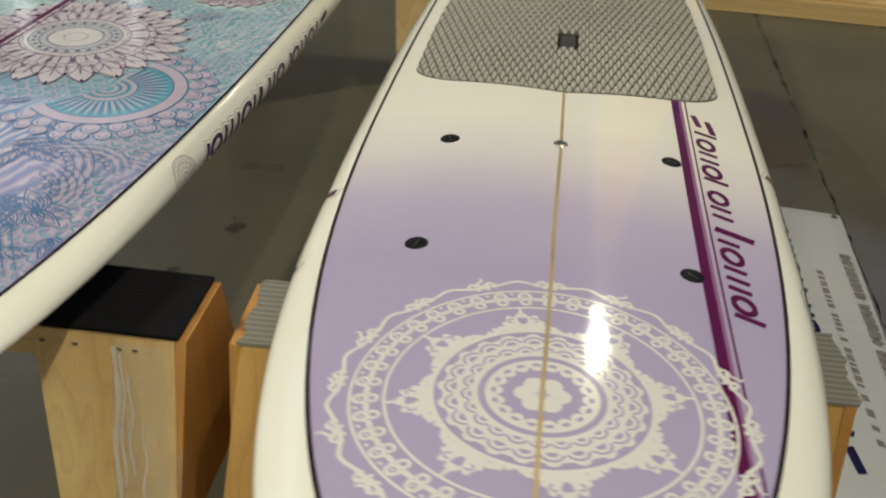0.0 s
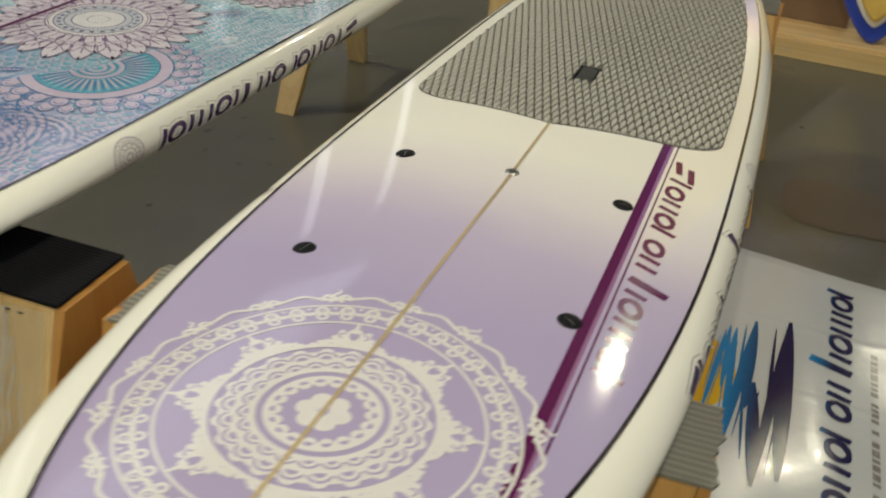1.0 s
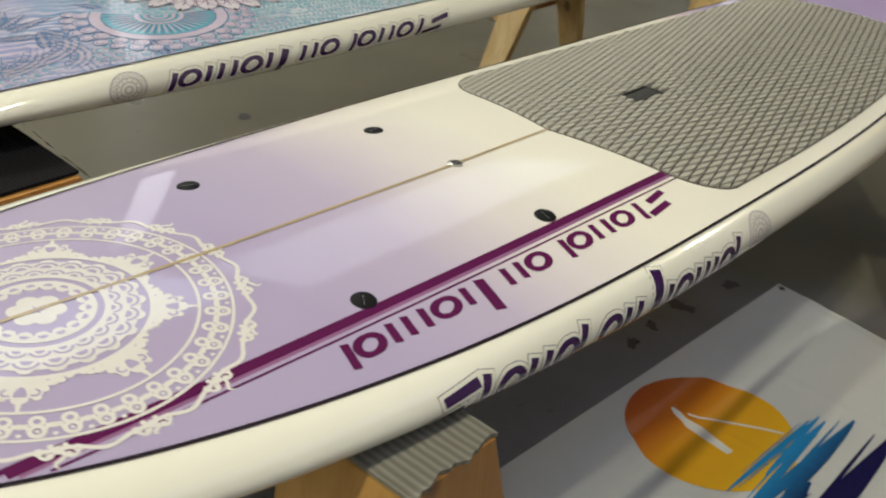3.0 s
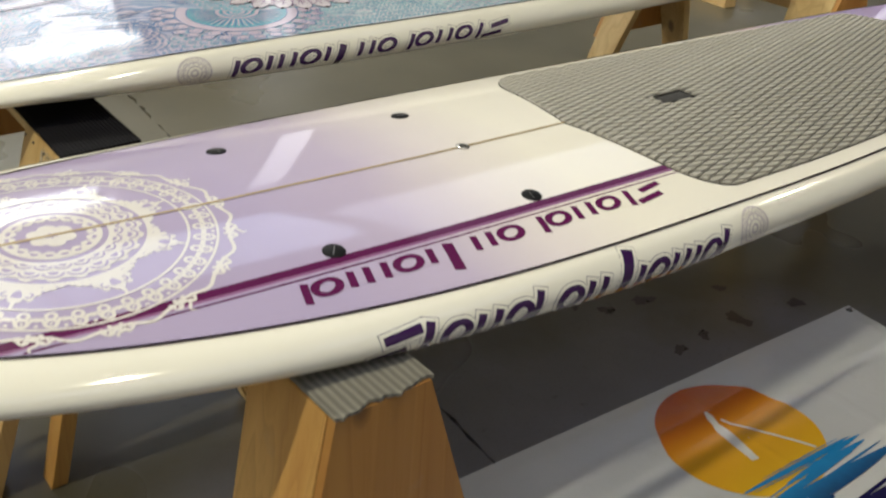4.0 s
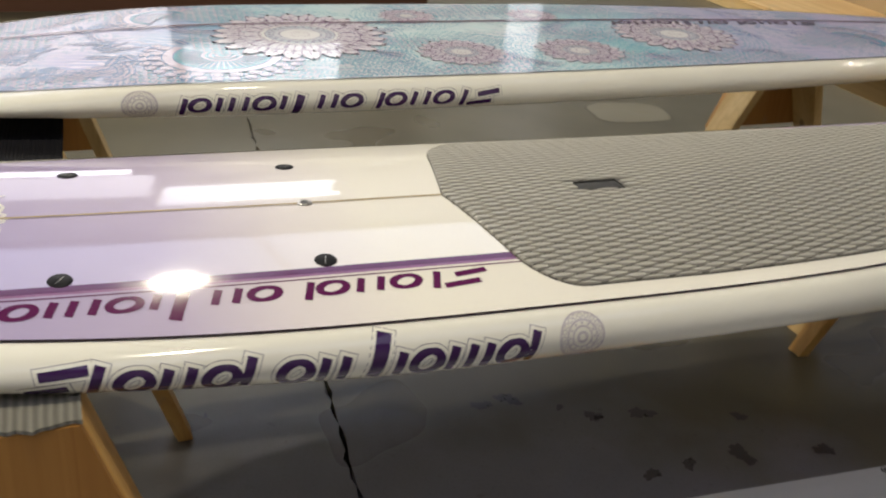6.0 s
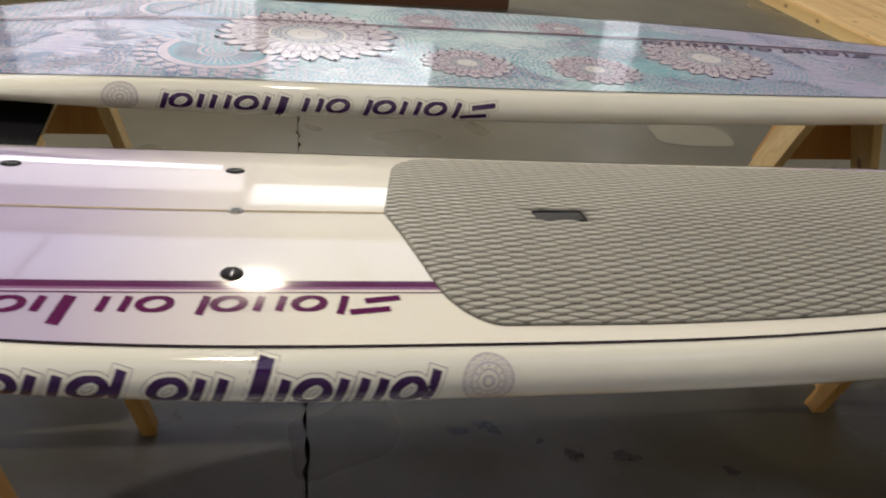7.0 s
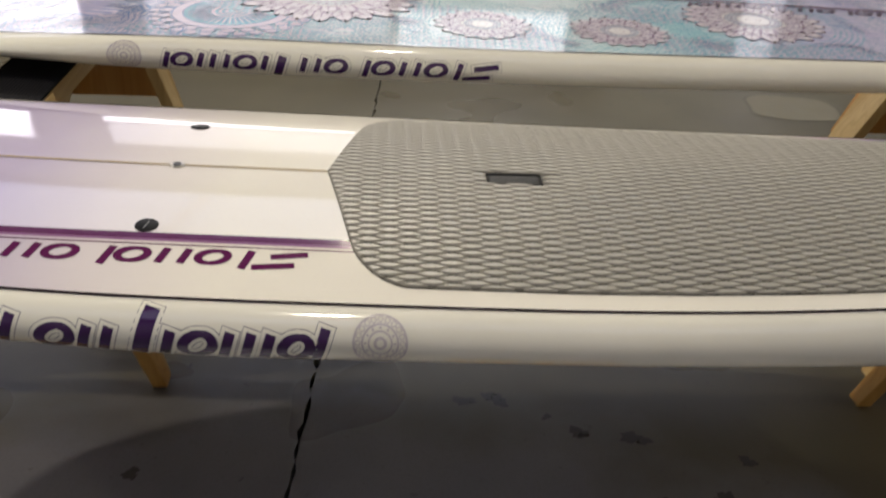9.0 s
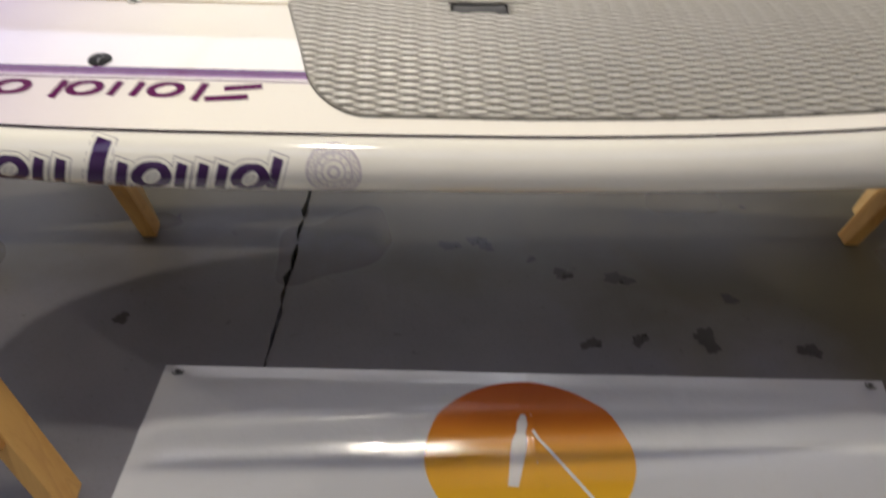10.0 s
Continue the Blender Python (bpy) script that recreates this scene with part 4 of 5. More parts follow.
def plug(parent, x, y, kind):
    """A threaded deck insert, or the steel vent plug."""
    m = Matrix.Translation(LILAC.deck(x, y, 0)) @ Matrix.Rotation(math.atan(2 * LILAC.dome * x), 4, "Y")
    bm = bmesh.new()
    if kind == "insert":
        cyl(bm, (0, 0, 0.0), 0.0180, 0.0166, 0.0016, 32)
        ob = part("deck_insert", bm, M_BLACK, parent, "round black threaded deck insert", True)
        bm = bmesh.new()
        box(bm, (-0.0004, -0.010, 0.0015), (0.0004, 0.010, 0.0018), 0.0002, Matrix.Rotation(x * 3 + y, 4, "Z"))
        part("slot_bar", bm, M_STEEL, ob, "thin steel slot bar")
    else:
        cyl(bm, (0, 0, 0.0), 0.0130, 0.0118, 0.0022, 28)
        ob = part("vent_plug", bm, M_STEEL, parent, "round steel vent plug", True)
        bm = bmesh.new()
        cyl(bm, (0, 0, 0.0022), 0.0070, 0.0066, 0.0008, 18)
        part("vent_screw", bm, M_GREY_PLASTIC, ob, "dark slotted screw")
    ob.matrix_local = m


def base_board(name, m, deck_material, sh, label):
    root = thing(name, m, label, "paddleboard", "paddleboards on sawhorses")
    deck, hull = hull_meshes(sh)
    if sh is LILAC:
        cut_slot(deck)
    part("deck_skin", deck, deck_material, root, "", True)
    part("rail", hull, M_WHITE, root, "cream-white glossy rounded rail", True)
    pin = Art(sh.deck, 0.0012, 0.0)
    ys = sh.stations(220)
    pin.ribbon([(sh.half(y), y) for y in ys] + [(-sh.half(y), y) for y in reversed(ys[1:-1])], 0.0055, True)
    part("pinline", pin.mesh(), M_PIN, root, "thin black pinline", True)
    return root


def rail_medal(root, sh, side, y, v):
    art = Art(sh.rail(side), 0.0008)
    c, R = (y, v), 0.040
    for r, w in ((0.92, 0.07), (0.62, 0.07), (0.40, 0.06), (0.18, 0.10)):
        art.ring(c, R * r, R * w, 40)
    for i in range(20):
        art.ring(polar(c, R * 0.78, 2 * math.pi * i / 20), R * 0.09, R * 0.035, 10)
    for i in range(12):
        art.disc(polar(c, R * 0.51, 2 * math.pi * i / 12), R * 0.05, 8)
    part("medallion", art.mesh(), M_MEDAL, root, "grey printed mandala medallion", True)


def rail_word(root, sh, side, at, length, x_height, tall):
    for name, grow, lift, material, label in (("mark_outline", 0.0062, 0.0002, M_GREY_LINE, "thin grey outline round the brand marks"),
                                              ("mark_halo", 0.0051, 0.0005, M_WHITE, "white halo round the brand marks")):
        art = Art(sh.rail(side), lift, 0.000004)
        art.across = 6
        for strokes in mark_strokes(at, length, x_height, tall):
            draw_marks(art, strokes, grow)
        part(name, art.mesh(), material, root, label, True, "stuff")
    brand_marks(root, sh.rail(side), 0.0008, M_PURPLE, "dark purple slanted mark", at, length, x_height, tall, 6)


# the lilac board
board = base_board("paddleboard", Matrix.Translation(LILAC.origin), M_LILAC, LILAC,
                   "glossy lilac-to-white paddleboard with lace mandala resting on sawhorses")
ins = LILAC.within(0.004)
stripe = Art(LILAC.deck, 0.0004, 0.0, ins)
stripe.quad((0.215, -0.25), (0.231, -0.25), (0.233, 1.052), (0.218, 1.050), 2, 150)
part("stripe", stripe.mesh(), M_PLUM, board, "dark plum stripe", True)
stripe = Art(LILAC.deck, 0.0004, 0.0, ins)
stripe.quad((0.240, -0.25), (0.2435, -0.25), (0.2485, 1.055), (0.2455, 1.055), 1, 150)
part("fine_stripe", stripe.mesh(), M_PLUM, board, "fine plum line", True)
stripe = Art(LILAC.deck, 0.0004, 0.0, ins)
stripe.quad((0.214, 2.20), (0.240, 2.20), (0.240, 2.68), (0.214, 2.68), 1, 40)
part("tail_stripe", stripe.mesh(), M_PLUM, board, "dark plum stripe behind the pad", True)
stripe = Art(LILAC.deck, 0.0002, 0.0, ins)
stripe.quad((0.2305, -0.25), (0.2355, -0.25), (0.2395, 1.053), (0.2325, 1.053), 1, 150)
part("stripe_shade", stripe.mesh(), M_PLUM_SOFT, board, "pale plum band beside the stripe", True)

brand_marks(board, LILAC.deck, 0.0006, M_PLUM, "plum slanted mark", lambda s, h: (0.2535 + h, 0.985 - s), 0.722, 0.036, 0.061)

lace, gap = Art(LILAC.deck, 0.0005, 0.000004, ins), Art(LILAC.deck, 0.0009, 0.000003, ins)
lace.gain = 1.15
lace_mandala(lace, gap, (0.0, 0.026), 0.255)
lace = part("mandala", lace.mesh(), M_LACE, board, "cream lace mandala print", True)
part("eyelet", gap.mesh(), M_LILAC, lace, "lilac ground in the lace openings", True, "stuff")

string = Art(LILAC.deck, 0.0012, 0.0, ins)
string.ribbon([(0.0007 * math.sin(9 * i / 90), LILAC.nose + 0.01 + (1.015 - LILAC.nose) * i / 180) for i in range(181)], 0.0055)
part("stringer", string.mesh(), M_STRINGER, board, "tan wooden stringer line", True)

for px, py in ((-0.201, 0.752), (0.199, 0.742), (-0.202, 0.366), (0.203, 0.357)):
    plug(board, px, py, "insert")
plug(board, 0.0, 0.75, "vent")

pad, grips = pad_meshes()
pad = part("deck_pad", pad, M_FOAM_SHADE, board, "grey-beige grooved foam traction pad")
part("grip_texture", grips, M_FOAM, pad, "raised lens-shaped foam grips", kind="stuff")

cup = bmesh.new()
zt, zb = LILAC.z(0, 1.32) - LILAC.origin.z + PAD_T - 0.001, LILAC.z(0, 1.32) - LILAC.origin.z - 0.030
ya, yb = HY0 - LILAC.origin.y, HY1 - LILAC.origin.y
for x0, x1, y0, y1, z0, z1 in ((-HX - 0.0015, HX + 0.0015, ya - 0.0015, ya, zb, zt), (-HX - 0.0015, HX + 0.0015, yb, yb + 0.0015, zb, zt),
                               (-HX - 0.0015, -HX, ya, yb, zb, zt), (HX, HX + 0.0015, ya, yb, zb, zt), (-HX - 0.0015, HX + 0.0015, ya - 0.0015, yb + 0.0015, zb - 0.004, zb)):
    box(cup, (x0, y0, z0), (x1, y1, z1))
handle = part("carry_handle", cup, M_GREY_PLASTIC, board, "dark grey recessed carry handle")
grip = bmesh.new()
box(grip, (-HX + 0.004, ya + 0.001, zb + 0.004), (HX - 0.004, yb - 0.001, zt + 0.0005), 0.007)
part("grip_bar", grip, M_GRIP, handle, "rounded grey grip bar", True)

rail_word(board, LILAC, 1, lambda s, h: (0.315 + s, 0.084 - h), 0.705, 0.043, 0.070)
rail_medal(board, LILAC, 1, 1.095, 0.050)
rail_word(board, LILAC, -1, lambda s, h: (1.025 - s, 0.084 - h), 0.705, 0.043, 0.070)
rail_medal(board, LILAC, -1, 1.095, 0.052)

# the watercolour board
SECOND = Matrix.Translation((-0.9817, 1.2, 0.8478)) @ Euler((radians(-0.146), radians(0.53), radians(-2.15))).to_matrix().to_4x4()
board2 = base_board("second_paddleboard", SECOND, M_WATER, WATER,
                    "glossy aqua and violet paddleboard with drawn mandala flowers on sawhorses")
ins = WATER.within(0.006)
wash, swirl = Art(WATER.deck, 0.0003, 0.000003, ins), Art(WATER.deck, 0.0005, 0.000003, ins)
leaf, vein = Art(WATER.deck, 0.0007, 0.000003, ins), Art(WATER.deck, 0.0009, 0.000003, ins)
wr = random.Random(11)
FLOWERS = (((-0.01, 0.945), 0.235, 18), ((0.187, 1.330), 0.118, 13), ((0.197, 1.660), 0.120, 13), ((0.040, 2.030), 0.185, 16), ((-0.206, 1.286), 0.084, 11), ((-0.197, 1.675), 0.078, 11))


def stream(x, y, a, turn, steps, lanes, gap):
    """Lanes of brush lines that flow side by side, with scallops along the outer one."""
    spine = []
    for j in range(steps):
        spine.append((x, y, a))
        x, y, a = x + 0.010 * math.cos(a), y + 0.010 * math.sin(a), a + turn + 0.05 * math.sin(j * 0.35)
    for k in range(lanes):
        side = (k - (lanes - 1) / 2) * gap
        pts = [(p - math.sin(b) * side, q + math.cos(b) * side) for p, q, b in spine]
        (leaf if k % 2 else vein).ribbon(pts, gap * (0.62 if k % 2 else 0.26), taper=True)
    edge = (lanes - 1) / 2 * gap + 0.004
    for p, q, b in spine[2:-2:2]:
        base = (p - math.sin(b) * edge, q + math.cos(b) * edge)
        vein.ribbon([polar(base, 0.0095, b + math.pi * j / 7) for j in range(8)], 0.0022)
        leaf.ribbon([polar(base, 0.0055, b + math.pi * j / 6) for j in range(7)], 0.0030)


def feather(x, y, a, size):
    """A quill with barbs on both sides."""
    n = 9
    leaf.ribbon([(x + size * j / 8 * math.cos(a), y + size * j / 8 * math.sin(a)) for j in range(9)], 0.006, taper=True)
    for j in range(1, n):
        base = (x + size * j / n * math.cos(a), y + size * j / n * math.sin(a))
        reach = size * 0.30 * math.sin(math.pi * (j + 0.6) / (n + 1))
        for s in (-1, 1):
            b = a + s * 0.95
            vein.ribbon([(base[0] + reach * i / 5 * math.cos(b - s * 0.10 * i), base[1] + reach * i / 5 * math.sin(b - s * 0.10 * i)) for i in range(6)], 0.0030, taper=True)


def leaf_shape(x, y, a, size, half):
    """A pointed leaf with nested blue outlines."""
    for k, art, w in ((1.0, None, 0), (1.0, vein, 0.0026), (0.62, vein, 0.0018)):
        pts = []
        for side in (1, -1):
            for j in range(10):
                q = j / 10 if side > 0 else 1 - j / 10
                u, v = size * (q - 0.5) * k + size * 0.5, side * half * k * math.sin(math.pi * q ** 0.8)
                pts.append((x + u * math.cos(a) - v * math.sin(a), y + u * math.sin(a) + v * math.cos(a)))
        if art is None:
            leaf.fan((x + size * 0.5 * math.cos(a), y + size * 0.5 * math.sin(a)), pts)
        else:
            art.ribbon(pts, w, True)


# the violet end: streams, quills and leaf sprays
for i in range(26):
    stream(wr.uniform(-0.34, 0.34), wr.uniform(-0.22, 0.62), wr.uniform(0, 6.28), wr.uniform(-0.13, 0.13), wr.randint(14, 30), wr.choice((3, 5, 5, 7)), wr.uniform(0.0055, 0.009))
for i in range(40):
    feather(wr.uniform(-0.34, 0.34), wr.uniform(-0.22, 0.66), wr.uniform(0, 6.28), wr.uniform(0.06, 0.12))
for i in range(26):
    cx, cy, a0 = wr.uniform(-0.34, 0.34), wr.uniform(-0.2, 0.66), wr.uniform(0, 6.28)
    n, size = wr.randint(3, 6), wr.uniform(0.035, 0.075)
    for j in range(n):
        leaf_shape(cx, cy, a0 + 0.42 * j, size * (0.7 + 0.3 * math.sin(math.pi * j / (n - 1))), size * 0.18)
# looser streams along the rest
for i in range(26):
    stream(wr.uniform(-0.34, 0.34), wr.uniform(1.0, 3.3), wr.uniform(0, 6.28), wr.uniform(-0.12, 0.12), wr.randint(10, 24), wr.choice((3, 5)), wr.uniform(0.005, 0.008))
# rows of short teal strokes beside the big flower
for row in range(13):
    x, y = 0.150 + row * 0.0165, 0.86
    while y < 1.20:
        if noise.noise(Vector((x * 9, y * 6, 3.0))) > -0.25:
            lean = 0.009 if row % 2 else -0.009
            wash.ribbon([(x + 0.013 * j / 4, y + lean * j / 4) for j in range(5)], 0.0042, taper=True)
        y += 0.0125
    swirl.ribbon([(x - 0.001, 0.85 + 0.35 * j / 30) for j in range(31)], 0.0022)
# fish-scale arcs in loose patches
for row in range(0, 170):
    for col in range(-14, 15):
        x, y = col * 0.026 + (0.013 if row % 2 else 0.0), -0.2 + row * 0.020
        if noise.noise(Vector((x * 5.0, y * 3.2, 7.0))) > 0.10:
            tilt = 1.4 * noise.noise(Vector((x * 3, y * 2, 1.0)))
            swirl.ribbon([polar((x, y), 0.014, math.pi + tilt + math.pi * k / 7) for k in range(8)], 0.0030)
            wash.ribbon([polar((x, y), 0.009, math.pi + tilt + math.pi * k / 5) for k in range(6)], 0.0030)
for (fc, fr, petals), turns in zip(FLOWERS, (3, 7, 7, 6, 6, 6)):
    ripples(wash, fc, fr, turns, int(fc[1] * 77))
for centre, size, turn, span in (((0.166, 0.728), 0.185, 1.27, 1.17), ((-0.235, 0.60), 0.13, 0.75, 1.1), ((0.10, 2.62), 0.14, 0.1, 1.0)):
    shell, rim, ray = Art(WATER.deck, 0.0011, 0.000003, ins), Art(WATER.deck, 0.00125, 0.000002, ins), Art(WATER.deck, 0.0014, 0.000003, ins)
    fan_motif(shell, ray, rim, centre, size, math.pi * turn, math.pi * span)
    fan = part("shell_print", shell.mesh(), M_TEAL, board2, "teal drawn shell fan", True)
    part("shell_rim", rim.mesh(), M_LILAC_INK, fan, "pale lilac bands and scallops", True, "stuff")
    part("shell_ray", ray.mesh(), M_BLUE_INK, fan, "blue drawn rays", True, "stuff")
part("leaf_print", leaf.mesh(), M_LILAC_INK, board2, "pink-lilac drawn streams and leaves", True, "stuff")
part("blue_ink", vein.mesh(), M_BLUE_INK, board2, "deep blue drawn outlines", True, "stuff")
part("teal_wash", wash.mesh(), M_TEAL, board2, "teal drawn strokes and ripples", True, "stuff")
part("swirl", swirl.mesh(), M_LILAC_INK, board2, "pale lilac drawn scales", True, "stuff")
for k, ((mx, my), mr, petals) in enumerate(FLOWERS):
    up = 0.00005 * (k % 2)
    fill, mid, line = Art(WATER.deck, 0.0018 + up, 0.000003, ins), Art(WATER.deck, 0.0021 + up, 0.0, ins), Art(WATER.deck, 0.0023 + up, 0.000003, ins)
    under = Art(WATER.deck, 0.0016 + up, 0.0, ins)
    under.disc((mx, my), mr * 0.80, 48)
    flower_mandala(fill, line, mid, (mx, my), mr, petals, int(my * 100))
    flower = part("flower_print", fill.mesh(), M_PINK, board2, "pale pink drawn mandala flower", True)
    part("flower_ground", under.mesh(), M_MAUVE_WASH, flower, "mauve wash between the petals", True)
    part("flower_centre", mid.mesh(), M_CREAM, flower, "pale cream flower centre", True)
    part("flower_outline", line.mesh(), M_MAUVE_INK, flower, "mauve ink outlines", True)
stripe = Art(WATER.deck, 0.0026, 0.0, ins)
stripe.quad((-0.141, -0.25), (-0.129, -0.25), (-0.129, 3.46), (-0.141, 3.46), 2, 200)
part("stripe", stripe.mesh(), M_PLUM, board2, "dark plum stripe", True)
stripe = Art(WATER.deck, 0.0026, 0.0, ins)
stripe.quad((-0.121, -0.25), (-0.1185, -0.25), (-0.1185, 3.46), (-0.121, 3.46), 1, 200)
part("fine_stripe", stripe.mesh(), M_PLUM, board2, "fine plum line", True)
brand_marks(board2, WATER.deck, 0.0028, M_PURPLE, "purple slanted mark", lambda s, h: (-0.112 + h, 2.62 - s), 0.73, 0.034, 0.055)
rail_word(board2, WATER, 1, lambda s, h: (1.358 - s, 0.043 + h), 0.745, 0.037, 0.055)
rail_medal(board2, WATER, 1, 0.530, 0.056)


# ---- sawhorses ----
def leg_board(bm, outer, inner, ys, zs, thick):
    """A sloping board leg that narrows to its foot: outer and inner edge, y and z, each at foot and top."""
    ring = []
    for dy in (-thick / 2, thick / 2):
        ring.append([bm.verts.new((px, ys[i] + dy, zs[i])) for px, i in ((outer[0], 0), (inner[0], 0), (inner[1], 1), (outer[1], 1))])
    bm.faces.new(ring[0]), bm.faces.new(ring[1])
    for i in range(4):
        bm.faces.new((ring[0][i], ring[0][(i + 1) % 4], ring[1][(i + 1) % 4], ring[1][i]))
    bmesh.ops.recalc_face_normals(bm, faces=bm.faces)
    bmesh.ops.bevel(bm, geom=list(bm.edges), offset=0.003, segments=2, affect="EDGES", profile=0.6)


def sawhorse(m, length, height, top_material, label, near_leg, far_leg, plate=0.56, back_leg=0.09, splay=(0.0, 0.0), foot=0.276, narrow=0.6, wood=None, ragged=0.0):
    root = thing("sawhorse", m, label, "sawhorse", "sawhorses under the boards")
    h, x = height - 0.006, length / 2
    bm = bmesh.new()
    box(bm, (-x, -0.042, h - 0.09), (x, 0.042, h), 0.003)
    part("beam", bm, M_PINE_X, root)
    for sx in (-1, 1):
        for sy in (-1, 1):
            bm = bmesh.new()
            w = far_leg if sx < 0 else near_leg if sy < 0 else back_leg
            out, yf = sx * (x + splay[sx > 0]), -foot if sy < 0 else 0.276
            leg_board(bm, (out, sx * x), (out - sx * w * narrow, sx * (x - w)), (yf, sy * 0.061), (0.0, h - 0.004), 0.036 * sy)
            part("leg", bm, wood or M_PINE_Z, root)
        bm = bmesh.new()
        zl = h * plate
        yl = 0.061 + (0.276 - 0.061) * (1 - zl / h) + 0.012
        yf = 0.061 + (foot - 0.061) * (1 - zl / h) + 0.012
        pts = [(-yf, zl), (yl, zl), (0.076, h - 0.002), (-0.076, h - 0.002)]
        x0, x1 = sorted((sx * (x + 0.001), sx * (x + 0.017)))
        va = [bm.verts.new((x0, a, b)) for a, b in pts]
        vb = [bm.verts.new((x1, a, b)) for a, b in pts]
        bm.faces.new(va), bm.faces.new(vb)
        for i in range(4):
            bm.faces.new((va[i], va[(i + 1) % 4], vb[(i + 1) % 4], vb[i]))
        part("gusset", bm, M_PLY, root, "amber plywood gusset plate")
    bm = bmesh.new()
    r = random.Random(int(length * 1000 + height * 777))
    cols = 16
    path = [(-x - 0.004, h), (-x * 0.5, h), (0, h), (x * 0.5, h), (x + 0.018 if ragged else x + 0.006, h)]
    lines = []
    for k, (px, pz) in enumerate(path):
        line = []
        for j in range(cols + 1):
            nick = ragged * (r.uniform(-0.0015, 0.0015) + 0.002 * math.sin(j * 0.8)) if k in (0, len(path) - 1) else 0.0
            line.append((px + nick, -0.079 + 0.158 * j / cols, pz))
        lines.append(line)
    up = [[bm.verts.new(p) for p in ln] for ln in lines]
    th = 0.006
    over = [[bm.verts.new((p[0], p[1], p[2] + th)) for p in ln] for ln in lines]
    for sheet in (up, over):
        for a, b in zip(sheet, sheet[1:]):
            for j in range(cols):
                bm.faces.new((a[j], a[j + 1], b[j + 1], b[j]))
    for j in range(cols):
        bm.faces.new((up[0][j], up[0][j + 1], over[0][j + 1], over[0][j]))
        bm.faces.new((up[-1][j], up[-1][j + 1], over[-1][j + 1], over[-1][j]))
    for a, b, c, d in zip(up, up[1:], over, over[1:]):
        for j in (0, cols):
            bm.faces.new((a[j], b[j], d[j], c[j]))
    part("carpet_strip", bm, top_material, root, "ribbed carpet strip on top")
    return root


sawhorse(pose(-0.008, 0.285, 0, 0, 0, 1.6), 0.838, 0.724, M_CARPET, "pine sawhorse with grey ribbed carpet under the lilac board nose", 0.19, 0.06, 0.28, 0.09, (0.085, 0.0), 0.21, 0.9, M_AMBER, 2.0)
sawhorse(pose(-0.012, 2.615, 0), 0.73, 0.660, M_CARPET, "pine sawhorse with grey ribbed carpet under the lilac board tail", 0.14, 0.10, 0.42, 0.09, (0.085, 0.085), 0.295, 0.5, M_AMBER)
taped = sawhorse(pose(-0.985, 0.268, 0), 0.93, 0.722, M_RUBBER, "pine sawhorse with black carpet under the watercolour board tail", 0.215, 0.12, 0.56, 0.09, (0.0, 0.04), 0.335, 0.56)
sawhorse(pose(-0.945, 2.785, 0), 0.90, 0.724, M_RUBBER, "pine sawhorse with black carpet under the watercolour board nose", 0.16, 0.16, 0.5, 0.10, (0.0, 0.0), 0.385, 0.5)

tr = random.Random(21)


def leg_face(z):
    """How far out the front of the taped leg stands at a height."""
    return -(0.061 + 0.274 * (1 - z / 0.712)) - 0.0190


def tape_layer(u, w, z0, z1, out, ragged, material, label):
    tape, n = bmesh.new(), 34
    rows = []
    for i in range(n + 1):
        z = z0 + (z1 - z0) * i / n
        half = w / 2 * (1 + ragged * (0.35 * math.sin(i * 0.7 + u * 90) + tr.uniform(-0.5, 0.5)))
        mid = u + 0.05 * (0.715 - z) + ragged * 0.004 * math.sin(i * 0.31 + u * 50)
        rows.append([tape.verts.new((mid + half * k, leg_face(z) - out - 0.0012 * tr.random(), z)) for k in (-1, -0.4, 0.3, 1)])
    for p, q in zip(rows, rows[1:]):
        for k in range(3):
            tape.faces.new((p[k], p[k + 1], q[k + 1], q[k]))
    part("tape_layer", tape, material, taped, label, True)


tape_layer(0.413, 0.082, 0.30, 0.705, 0.0006, 0.03, M_FILM, "wide clear plastic tape")
# white ribbons painted on as glints along the tape's wrinkles
for u, w, z0, z1 in ((0.379, 0.007, 0.45, 0.70), (0.388, 0.004, 0.50, 0.69), (0.400, 0.005, 0.52, 0.66), (0.384, 0.005, 0.33, 0.44), (0.420, 0.003, 0.47, 0.60)):
    tape_layer(u, w, z0, z1, 0.0022, 0.8, M_TAPE_GLINT, "white painted glint on a tape wrinkle")

for u in (0.268, 0.318, 0.384, 0.408):
    bm = bmesh.new()
    box(bm, (u - 0.004, leg_face(0.695) - 0.0020, 0.694), (u + 0.004, leg_face(0.695) + 0.001, 0.697), 0.0006)
    part("staple", bm, M_GREY_PLASTIC, taped, "dark wire staple")

for name, r, out, material in (("knot", 0.0125, 0.0008, M_KNOT), ("knot_heart", 0.0098, 0.0014, M_PLY)):
    bm = bmesh.new()
    bmesh.ops.create_cone(bm, cap_ends=True, segments=20, radius1=r, radius2=r * 0.95, depth=0.0010, matrix=pose(0.411, leg_face(0.413) - out, 0.413, 90 - 21))
    part(name, bm, material, taped, "dark ring of a knot" if r > 0.012 else "tan heart of a knot")

# ---- the banner on the floor ----
BA, BB, BC, BD = (0.010, 0.683), (0.078, 2.200), (0.965, 2.078), (0.925, 0.60)


